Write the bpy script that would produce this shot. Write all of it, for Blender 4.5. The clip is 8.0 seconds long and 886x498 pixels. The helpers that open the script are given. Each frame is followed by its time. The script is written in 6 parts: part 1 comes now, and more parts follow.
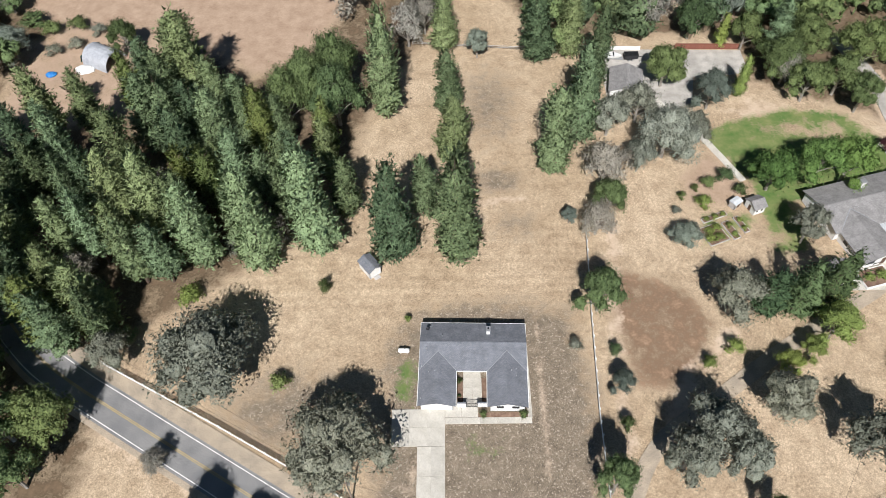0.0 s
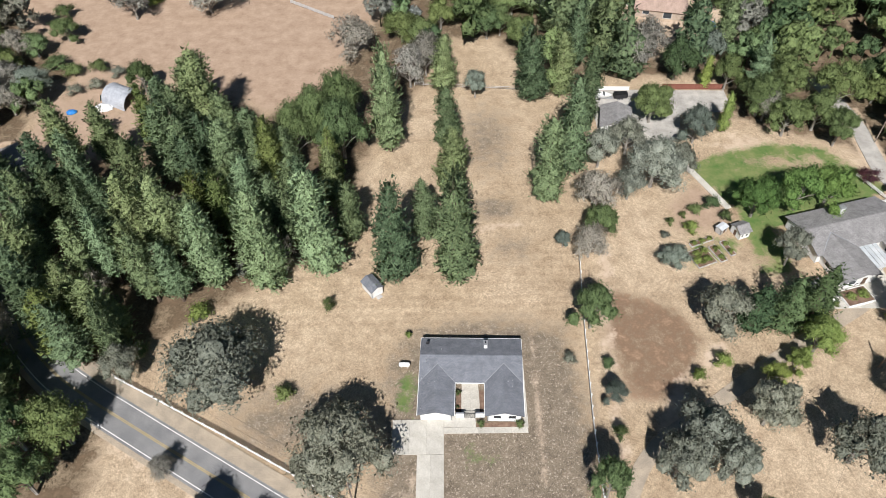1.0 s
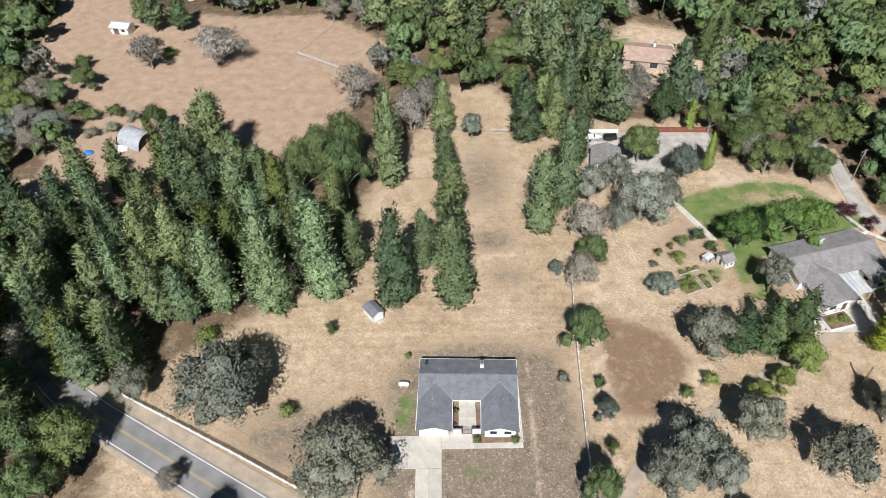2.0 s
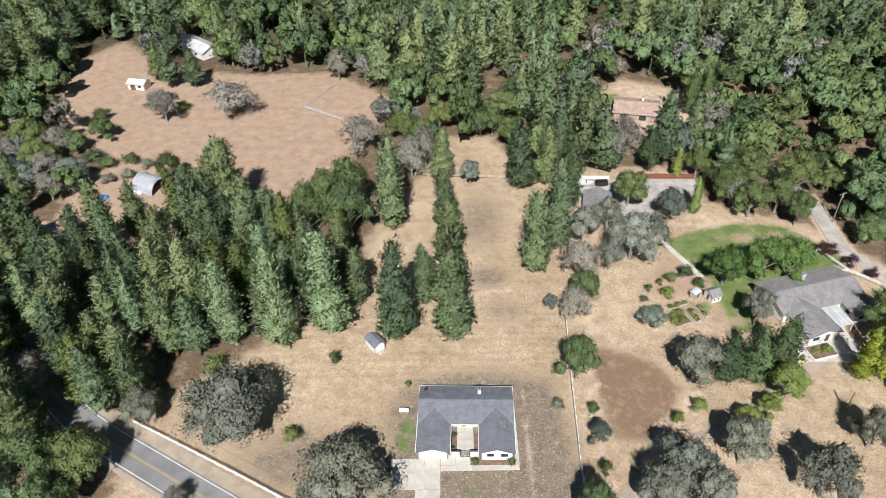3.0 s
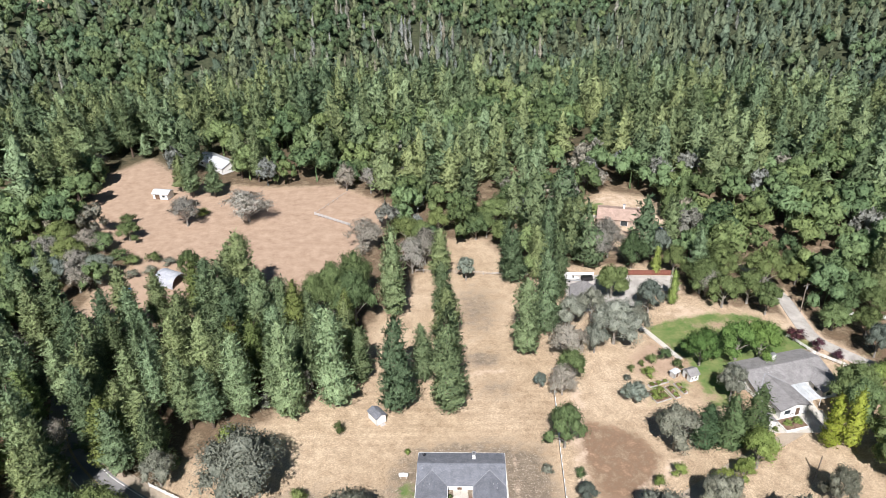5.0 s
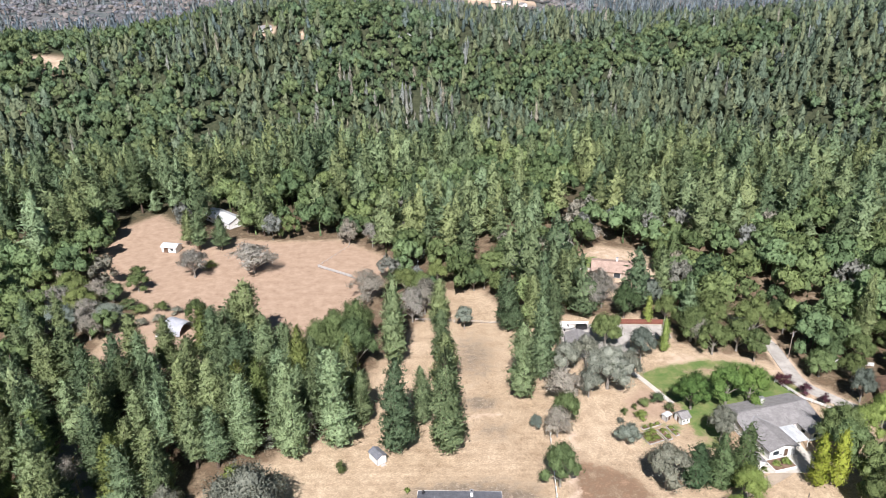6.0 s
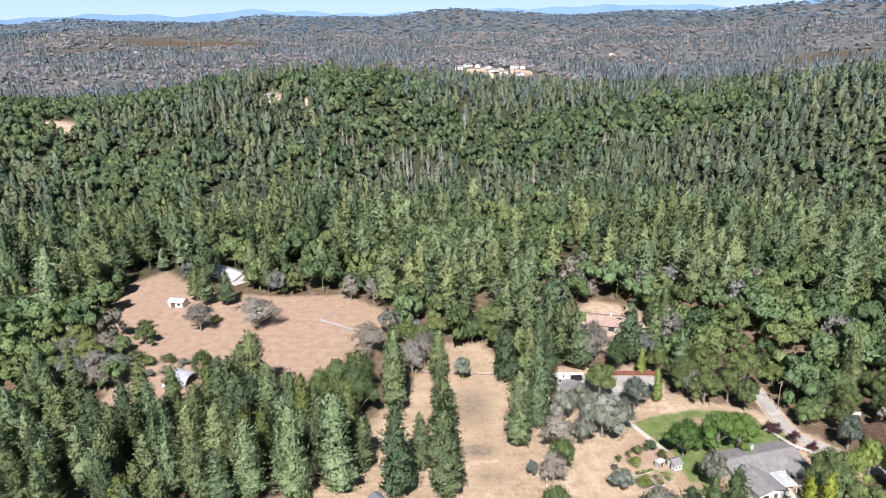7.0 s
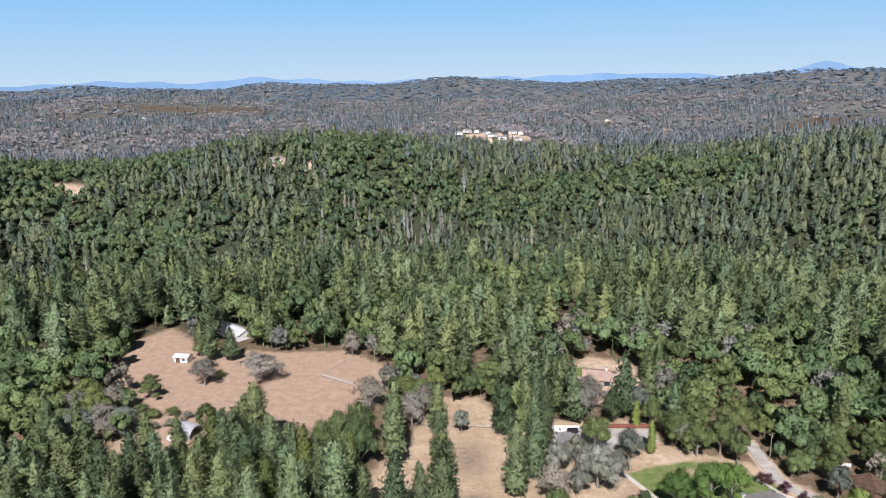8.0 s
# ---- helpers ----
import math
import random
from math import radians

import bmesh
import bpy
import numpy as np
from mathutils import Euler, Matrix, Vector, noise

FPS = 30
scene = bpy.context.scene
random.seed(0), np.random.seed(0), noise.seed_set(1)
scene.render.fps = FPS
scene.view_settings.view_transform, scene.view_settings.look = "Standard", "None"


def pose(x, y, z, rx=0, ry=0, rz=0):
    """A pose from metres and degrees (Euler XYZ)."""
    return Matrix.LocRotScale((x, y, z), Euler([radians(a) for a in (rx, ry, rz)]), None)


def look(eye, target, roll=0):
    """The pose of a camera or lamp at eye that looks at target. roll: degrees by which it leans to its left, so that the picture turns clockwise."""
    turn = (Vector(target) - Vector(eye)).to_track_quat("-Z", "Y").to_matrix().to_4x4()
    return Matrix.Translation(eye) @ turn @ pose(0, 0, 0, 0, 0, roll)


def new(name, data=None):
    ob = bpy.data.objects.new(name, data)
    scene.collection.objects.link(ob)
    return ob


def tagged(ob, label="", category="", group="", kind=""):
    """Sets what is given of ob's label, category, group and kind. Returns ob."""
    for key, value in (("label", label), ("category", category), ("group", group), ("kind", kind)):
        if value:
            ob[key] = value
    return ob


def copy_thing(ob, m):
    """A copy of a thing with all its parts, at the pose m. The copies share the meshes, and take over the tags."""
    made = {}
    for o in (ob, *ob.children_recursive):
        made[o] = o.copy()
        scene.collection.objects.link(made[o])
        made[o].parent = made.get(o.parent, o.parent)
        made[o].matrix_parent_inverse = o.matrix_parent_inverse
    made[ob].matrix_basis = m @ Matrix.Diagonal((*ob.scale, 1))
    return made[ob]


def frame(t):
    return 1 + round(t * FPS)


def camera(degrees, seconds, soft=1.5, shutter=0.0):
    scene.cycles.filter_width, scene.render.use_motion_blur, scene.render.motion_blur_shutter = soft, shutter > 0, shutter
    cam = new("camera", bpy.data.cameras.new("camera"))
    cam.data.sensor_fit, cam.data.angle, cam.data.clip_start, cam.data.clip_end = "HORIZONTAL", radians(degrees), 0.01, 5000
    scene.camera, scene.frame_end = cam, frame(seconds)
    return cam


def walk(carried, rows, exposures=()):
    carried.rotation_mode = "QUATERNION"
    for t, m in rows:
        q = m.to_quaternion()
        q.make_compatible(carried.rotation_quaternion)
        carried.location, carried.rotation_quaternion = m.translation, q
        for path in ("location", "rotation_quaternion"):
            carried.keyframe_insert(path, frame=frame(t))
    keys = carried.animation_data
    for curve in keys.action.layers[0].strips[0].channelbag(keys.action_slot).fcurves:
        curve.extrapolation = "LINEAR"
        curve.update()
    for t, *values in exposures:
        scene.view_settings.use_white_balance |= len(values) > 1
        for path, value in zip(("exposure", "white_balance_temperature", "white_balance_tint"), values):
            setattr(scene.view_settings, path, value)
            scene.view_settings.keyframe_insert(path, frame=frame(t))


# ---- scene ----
cam = camera(63.3, 8.0, soft=0.7)
METRES, EYE, TILT, LEAN, TURN = 79.5, 114.5, 0.0, 0.0, 1.7
ROWS = [
    (0.0, 0.0, 0.0, 0.0, -1.83, -53.19, 1.37),
    (0.5, -0.0005, -0.0623, 0.0023, -1.77, -50.83, 1.36),
    (1.0, -0.0007, -0.1257, 0.0033, -1.74, -48.44, 1.36),
    (1.5, -0.0008, -0.1878, 0.0053, -1.75, -46.06, 1.33),
    (3.0, -0.0033, -0.3771, 0.0069, -1.7, -38.42, 1.22),
    (3.5, -0.0035, -0.44, 0.0084, -1.69, -35.85, 1.19),
    (4.0, -0.0042, -0.5032, 0.0096, -1.68, -33.26, 1.16),
    (4.5, -0.0044, -0.5657, 0.0111, -1.67, -30.7, 1.13),
    (6.0, -0.0082, -0.7489, 0.0129, -1.67, -23.14, 0.96),
    (6.5, -0.0088, -0.812, 0.0146, -1.66, -20.6, 0.92),
    (7.0, -0.0094, -0.8749, 0.0163, -1.67, -18.05, 0.89),
    (7.5, -0.0095, -0.9374, 0.0186, -1.65, -15.53, 0.87),
    (8.0, -0.0094, -0.9997, 0.0203, -1.65, -13.04, 0.82),
]
walk(cam, [(t, pose(0, 0, EYE, TILT, LEAN, TURN) @ pose(METRES * x, METRES * y, METRES * z, 90 + pitch, roll, yaw)) for t, x, y, z, yaw, pitch, roll in ROWS],
     [(0, 0.12, 6500, 10), (3.5, 0.20, 6500, 11), (4.5, 0.36, 6500, 12), (6.0, 0.48, 6500, 15), (6.5, 0.51, 6500, 16), (7.0, 0.45, 6500, 17), (7.5, 0.30, 6500, 18), (8.0, 0.15, 6500, 18)])

# ---- light ----
SUN_ELEVATION, SUN_AZIMUTH = 46.0, 184.5  # the sun stands behind the camera; shadows fall ahead and a little to the right
sun_way = Vector((math.sin(radians(SUN_AZIMUTH)) * math.cos(radians(SUN_ELEVATION)),
                  math.cos(radians(SUN_AZIMUTH)) * math.cos(radians(SUN_ELEVATION)), math.sin(radians(SUN_ELEVATION))))
world = bpy.data.worlds.new("sky")
scene.world = world
world.use_nodes = True
wn = world.node_tree.nodes
sky = wn.new("ShaderNodeTexSky")
sky.sky_type, sky.sun_disc = "NISHITA", False
sky.sun_elevation, sky.sun_rotation = radians(SUN_ELEVATION), radians(SUN_AZIMUTH)
sky.air_density, sky.dust_density, sky.ozone_density, sky.altitude = 1.0, 0.0, 3.0, 600
# pale haze in the air towards the horizon, blue above it
clear, where, split = wn.new("ShaderNodeMix"), wn.new("ShaderNodeTexCoord"), wn.new("ShaderNodeSeparateXYZ")
haze, share = wn.new("ShaderNodeValToRGB"), wn.new("ShaderNodeMapRange")
clear.data_type = "RGBA"
haze.color_ramp.elements[0].color, haze.color_ramp.elements[1].color = (0.72, 1.00, 1.20, 1), (0.24, 0.735, 1.28, 1)
haze.color_ramp.elements[0].position, haze.color_ramp.elements[1].position = 0.0, 0.14
bright = wn.new("ShaderNodeVectorMath")
bright.operation = "SCALE"
bright.inputs["Scale"].default_value = 20.0
share.interpolation_type = "SMOOTHSTEP"
for key, value in (("From Min", 0.1), ("From Max", 0.28), ("To Min", 0.9), ("To Max", 0.0)):
    share.inputs[key].default_value = value
join = world.node_tree.links.new
join(where.outputs["Generated"], split.inputs[0])
join(split.outputs["Z"], haze.inputs[0])
join(split.outputs["Z"], share.inputs["Value"])
join(haze.outputs[0], bright.inputs[0])
join(share.outputs["Result"], clear.inputs[0])
join(sky.outputs[0], clear.inputs[6])
join(bright.outputs[0], clear.inputs[7])
join(clear.outputs[2], wn["Background"].inputs[0])
wn["Background"].inputs[1].default_value = 0.035
lamp = bpy.data.lights.new("sun", "SUN")
lamp.energy, lamp.angle, lamp.color = 5.9, radians(0.55), (1.0, 0.978, 0.962)
sun = new("sun", lamp)
sun.matrix_world = look(sun_way * 300, (0, 0, 0))


# ---- materials ----
class Mat:
    """A node material that is put together step by step."""

    def __init__(self, name):
        self.m = bpy.data.materials.new(name)
        self.m.use_nodes = True
        self.nodes, self.links = self.m.node_tree.nodes, self.m.node_tree.links
        self.bsdf = self.nodes["Principled BSDF"]
        self.coord = self.node("ShaderNodeTexCoord").outputs["Object"]

    def node(self, kind, **values):
        n = self.nodes.new(kind)
        for key, value in values.items():
            n.inputs[key].default_value = value
        return n

    def link(self, a, b):
        self.links.new(a, b)

    def noise(self, scale, detail=4, rough=0.55, where=None, distortion=0.0):
        n = self.node("ShaderNodeTexNoise", Scale=scale, Detail=detail, Roughness=rough, Distortion=distortion)
        self.link(where or self.coord, n.inputs["Vector"])
        return n.outputs["Fac"]

    def ramp(self, fac, low, high, a=0.35, b=0.65):
        n = self.nodes.new("ShaderNodeValToRGB")
        n.color_ramp.elements[0].position, n.color_ramp.elements[0].color = a, (*low, 1)
        n.color_ramp.elements[1].position, n.color_ramp.elements[1].color = b, (*high, 1)
        self.link(fac, n.inputs[0])
        return n.outputs[0]

    def step(self, fac, a, b, top=1.0):
        n = self.node("ShaderNodeMapRange", **{"From Min": a, "From Max": b, "To Max": top})
        self.link(fac, n.inputs["Value"])
        return n.outputs["Result"]

    def math(self, op, a, b):
        n = self.nodes.new("ShaderNodeMath")
        n.operation = op
        for i, v in enumerate((a, b)):
            if isinstance(v, (int, float)):
                n.inputs[i].default_value = v
            else:
                self.link(v, n.inputs[i])
        return n.outputs[0]

    def mix(self, fac, a, b, kind="MIX"):
        n = self.nodes.new("ShaderNodeMix")
        n.data_type, n.blend_type = "RGBA", kind
        for socket, v in ((n.inputs[0], fac), (n.inputs[6], a), (n.inputs[7], b)):
            if isinstance(v, (int, float)):
                socket.default_value = v
            elif isinstance(v, tuple):
                socket.default_value = (*v, 1)
            else:
                self.link(v, socket)
        return n.outputs[2]

    def done(self, colour, rough=0.8, metal=0.0, bump=None, depth=0.02, spec=0.3):
        if isinstance(colour, tuple):
            self.bsdf.inputs["Base Color"].default_value = (*colour, 1)
        else:
            self.link(colour, self.bsdf.inputs["Base Color"])
        self.bsdf.inputs["Roughness"].default_value, self.bsdf.inputs["Metallic"].default_value = rough, metal
        self.bsdf.inputs["Specular IOR Level"].default_value = spec
        if bump is not None:
            n = self.node("ShaderNodeBump", Strength=0.6 if depth < 0.3 else 1.0, Distance=depth)
            self.link(bump, n.inputs["Height"])
            self.link(n.outputs[0], self.bsdf.inputs["Normal"])
        return self.m


def worn(name, a, b, scale=1.5, fine=20.0, rough=0.8, depth=0.01, metal=0.0, spread=0.25):
    """A plain surface with stains and grain between two colours, a little different on each object."""
    k = Mat(name)
    stains = k.ramp(k.noise(scale, 5), a, b)
    grain = k.noise(fine, 3)
    tone = k.ramp(grain, (1 - spread,) * 3, (1 + spread * 0.4,) * 3, 0.3, 0.7)
    odd = k.node("ShaderNodeObjectInfo").outputs["Random"]
    each = k.ramp(odd, (0.9,) * 3, (1.06,) * 3, 0.0, 1.0)
    return k.done(k.mix(1.0, k.mix(1.0, stains, tone, "MULTIPLY"), each, "MULTIPLY"), rough, metal, grain, depth)


def shingles(name, a, b):
    """Asphalt shingles: courses, odd tabs and streaks."""
    k = Mat(name)
    n = k.nodes.new("ShaderNodeTexBrick")
    n.inputs["Scale"].default_value, n.inputs["Mortar Size"].default_value = 1.0, 0.012
    n.inputs["Brick Width"].default_value, n.inputs["Row Height"].default_value = 0.33, 0.15
    n.inputs["Color1"].default_value, n.inputs["Color2"].default_value = (*a, 1), (*b, 1)
    n.inputs["Mortar"].default_value = (*[v * 0.6 for v in a], 1)
    k.link(k.coord, n.inputs["Vector"])
    streak = k.ramp(k.noise(0.7, 6), (0.84,) * 3, (1.1,) * 3)
    return k.done(k.mix(1.0, n.outputs[0], streak, "MULTIPLY"), 0.85, 0, k.noise(30, 2), 0.01, 0.25)


def foliage(name, dark, light, joined=False, seethrough=0.12, grain=4.0, gaps=0.45, hues=0.6):
    """Leaves: a tint for each tree and for each spray, with light through them."""
    k = Mat(name)
    if joined:
        a = k.nodes.new("ShaderNodeAttribute")
        a.attribute_name = "tint"
        tree_tone = a.outputs["Fac"]
    else:
        tree_tone = k.node("ShaderNodeObjectInfo").outputs["Random"]
    spray = k.node("ShaderNodeNewGeometry").outputs["Random Per Island"]
    clumps = k.noise(grain * 0.45, 4, 0.65)
    mottle = k.step(clumps, 0.3, 0.7)
    tone = k.math("ADD", k.math("MULTIPLY", tree_tone, 0.45), k.math("ADD", k.math("MULTIPLY", spray, 0.25), k.math("MULTIPLY", mottle, 0.30)))
    colour = k.ramp(tone, tuple(0.8 * v for v in dark), tuple(1.2 * v for v in light), 0.15, 0.85)
    other = k.math("FRACT", k.math("MULTIPLY", tree_tone, 7.31), 0)
    colour = k.mix(1.0, colour, k.ramp(other, (1 - 0.16 * hues, 1 - 0.03 * hues, 1 + 0.06 * hues), (1 + 0.20 * hues, 1 + 0.06 * hues, 1 - 0.18 * hues), 0.1, 0.95), "MULTIPLY")
    k.done(colour, 0.7, 0, clumps, 2.2 / grain, 0.15)
    t = k.nodes.new("ShaderNodeBsdfTranslucent")
    bright = k.mix(1.0, colour, (1.1, 1.15, 0.8), "MULTIPLY")
    k.link(bright, t.inputs[0])
    m = k.node("ShaderNodeMixShader", Fac=seethrough)
    k.link(k.bsdf.outputs[0], m.inputs[1])
    k.link(t.outputs[0], m.inputs[2])
    # gaps between the leaves of a spray
    holes = k.step(k.noise(grain * 0.62, 4, 0.7), gaps - 0.02, gaps + 0.02)
    clear_part = k.nodes.new("ShaderNodeBsdfTransparent")
    leafy = k.nodes.new("ShaderNodeMixShader")
    k.link(holes, leafy.inputs[0])
    k.link(clear_part.outputs[0], leafy.inputs[1])
    k.link(m.outputs[0], leafy.inputs[2])
    k.link(leafy.outputs[0], k.nodes["Material Output"].inputs[0])
    return k.m


def ground_material():
    """Dry grass with thatch, mowing lines, lawns, burnt soil, tracks and forest litter, by the sheet's cover attributes."""
    k = Mat("dry_grass")

    def cover(name):
        n = k.nodes.new("ShaderNodeAttribute")
        n.attribute_name = name
        s = k.nodes.new("ShaderNodeSeparateColor")
        k.link(n.outputs["Color"], s.inputs[0])
        return s.outputs

    one, two, three = cover("cover_a"), cover("cover_b"), cover("cover_c")
    big, mid, fine = k.noise(0.035, 5), k.noise(0.3, 6, 0.65), k.noise(2.2, 5, 0.7)
    ragged = k.math("ADD", k.math("MULTIPLY", mid, 0.65), k.math("MULTIPLY", fine, 0.35))

    def mask(amount, hard=0.16):
        n = k.math("ADD", amount, k.math("MULTIPLY", k.math("SUBTRACT", ragged, 0.5), 2.2))
        return k.step(n, 0.5 - hard, 0.5 + hard)

    straw = k.ramp(big, (0.44, 0.340, 0.235), (0.585, 0.472, 0.348), 0.3, 0.7)
    straw = k.mix(1.0, straw, k.ramp(mid, (0.74, 0.70, 0.66), (1.12, 1.11, 1.09), 0.3, 0.7), "MULTIPLY")
    straw = k.mix(1.0, straw, k.ramp(fine, (0.62,) * 3, (1.25,) * 3, 0.3, 0.7), "MULTIPLY")
    speck = k.noise(6.5, 3, 0.7)
    straw = k.mix(1.0, straw, k.ramp(speck, (0.62, 0.61, 0.59), (1.30,) * 3, 0.36, 0.66), "MULTIPLY")
    # mowing lines
    w = k.nodes.new("ShaderNodeTexWave")
    w.bands_direction = "Y"
    for key, value in (("Scale", 0.16), ("Distortion", 5.0), ("Detail", 2.0), ("Detail Scale", 0.25)):
        w.inputs[key].default_value = value
    k.link(k.coord, w.inputs["Vector"])
    lines = k.ramp(w.outputs["Fac"], (0.86, 0.84, 0.82), (1.05, 1.05, 1.04), 0.2, 0.8)
    colour = k.mix(k.math("MULTIPLY", two[2], 0.35), straw, k.mix(1.0, straw, lines, "MULTIPLY"))
    # mown thatch with pale clods near the house
    clods = k.step(k.noise(2.6, 6, 0.75), 0.545, 0.62)
    thatch = k.ramp(k.noise(0.5, 6, 0.7), (0.13, 0.105, 0.078), (0.27, 0.222, 0.168), 0.3, 0.7)
    thatch = k.mix(k.math("MULTIPLY", clods, 0.75), thatch, (0.56, 0.48, 0.39))
    thatch = k.mix(1.0, thatch, k.ramp(speck, (0.6,) * 3, (1.3,) * 3, 0.36, 0.66), "MULTIPLY")
    colour = k.mix(k.math("MULTIPLY", mask(one[2], 0.22), 0.92), colour, thatch)
    # burnt soil
    soil = k.ramp(ragged, (0.085, 0.050, 0.032), (0.32, 0.215, 0.142), 0.38, 0.62)
    colour = k.mix(mask(one[1]), colour, soil)
    # pale tracks and bare dirt
    colour = k.mix(k.math("MULTIPLY", mask(two[0], 0.2), 0.8), colour, k.ramp(mid, (0.48, 0.36, 0.26), (0.60, 0.48, 0.37)))
    # brown bare pasture
    pasture = k.ramp(ragged, (0.30, 0.208, 0.146), (0.47, 0.350, 0.258), 0.34, 0.66)
    colour = k.mix(mask(three[0], 0.25), colour, pasture)
    # watered grass
    lawn = k.ramp(k.noise(0.25, 5, 0.65), (0.090, 0.160, 0.045), (0.215, 0.232, 0.095), 0.35, 0.68)
    colour = k.mix(mask(one[0]), colour, lawn)
    # litter and brush under the woods
    litter = k.ramp(mid, (0.062, 0.048, 0.030), (0.215, 0.150, 0.098), 0.38, 0.74)
    colour = k.mix(mask(two[1], 0.2), colour, litter)
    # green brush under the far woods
    colour = k.mix(three[2], colour, k.ramp(mid, (0.030, 0.040, 0.022), (0.080, 0.085, 0.050), 0.35, 0.7))
    # low scrub on the far ridges, with blue distance haze mixed into its colour
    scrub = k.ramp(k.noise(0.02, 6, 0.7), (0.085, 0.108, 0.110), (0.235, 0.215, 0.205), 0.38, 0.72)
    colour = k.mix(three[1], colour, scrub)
    return k.done(colour, 0.95, 0, fine, 0.08, 0.1)


M_ground = ground_material()
M_asphalt = worn("asphalt", (0.215, 0.215, 0.22), (0.30, 0.295, 0.29), 0.25, 6, 0.9)
M_shoulder = worn("gravel_shoulder", (0.33, 0.28, 0.22), (0.45, 0.37, 0.28), 0.4, 5, 0.95, 0.03)
M_line_white = worn("road_paint_white", (0.62, 0.62, 0.6), (0.8, 0.8, 0.78), 1.0, 9)
M_line_yellow = worn("road_paint_yellow", (0.42, 0.31, 0.12), (0.52, 0.40, 0.18), 1.0, 9)
M_concrete = worn("concrete", (0.50, 0.47, 0.41), (0.62, 0.59, 0.53), 0.5, 9, 0.85)
M_gravel = worn("pale_gravel", (0.36, 0.34, 0.31), (0.52, 0.49, 0.45), 0.35, 7, 0.95, 0.03)
M_white = worn("white_paint", (0.74, 0.74, 0.72), (0.84, 0.84, 0.82), 0.8, 12, 0.6)
M_weathered = worn("weathered_board", (0.36, 0.34, 0.32), (0.56, 0.54, 0.52), 0.8, 12, 0.85)
M_redwood = worn("redwood_board", (0.17, 0.065, 0.045), (0.27, 0.11, 0.08), 0.9, 10, 0.8)
M_brown = worn("brown_board", (0.10, 0.065, 0.045), (0.18, 0.115, 0.08), 0.9, 10, 0.8)
M_roof_slate = shingles("slate_grey_shingles", (0.165, 0.175, 0.200), (0.215, 0.225, 0.250))
M_roof_grey = shingles("warm_grey_shingles", (0.235, 0.228, 0.228), (0.31, 0.30, 0.295))
M_roof_brown = shingles("tan_shingles", (0.40, 0.29, 0.235), (0.50, 0.37, 0.305))
M_tan = worn("tan_render", (0.36, 0.29, 0.235), (0.46, 0.38, 0.31), 0.8, 12, 0.8)
M_roof_white = worn("pale_metal_roof", (0.50, 0.53, 0.55), (0.66, 0.68, 0.69), 0.5, 8, 0.6)
M_flashing = worn("valley_metal", (0.30, 0.31, 0.33), (0.42, 0.43, 0.45), 2.0, 15, 0.5, 0.004, 0.3)
M_dark_metal = worn("dark_iron", (0.03, 0.03, 0.033), (0.06, 0.06, 0.065), 2.0, 15, 0.5, 0.004, 0.6)
M_galvanised = worn("galvanised_metal", (0.42, 0.43, 0.45), (0.58, 0.59, 0.61), 0.8, 10, 0.4, 0.004, 0.5)
M_tarp_grey = worn("grey_tarpaulin", (0.36, 0.38, 0.42), (0.50, 0.52, 0.56), 0.6, 6, 0.5)
M_tarp_blue = worn("blue_tarpaulin", (0.02, 0.16, 0.50), (0.04, 0.26, 0.65), 1.5, 6, 0.45)
M_tarp_green = worn("green_tarpaulin", (0.02, 0.12, 0.10), (0.04, 0.20, 0.16), 1.5, 6, 0.5)
M_glass = Mat("window_glass").done((0.03, 0.04, 0.05), 0.06, 0, None, 0, 0.6)
M_rubber = worn("black_rubber", (0.018, 0.018, 0.02), (0.035, 0.035, 0.037), 2.0, 15, 0.7)
M_bark = worn("bark", (0.085, 0.06, 0.045), (0.17, 0.125, 0.095), 1.2, 7, 0.95, 0.05)
M_bark_grey = worn("grey_bark", (0.20, 0.18, 0.155), (0.34, 0.31, 0.275), 1.2, 7, 0.95, 0.05)
M_timber = worn("pole_timber", (0.17, 0.135, 0.105), (0.30, 0.25, 0.21), 1.2, 9, 0.9)
M_bed_bark = worn("bark_mulch", (0.16, 0.10, 0.07), (0.27, 0.18, 0.13), 1.2, 9, 0.95, 0.03)
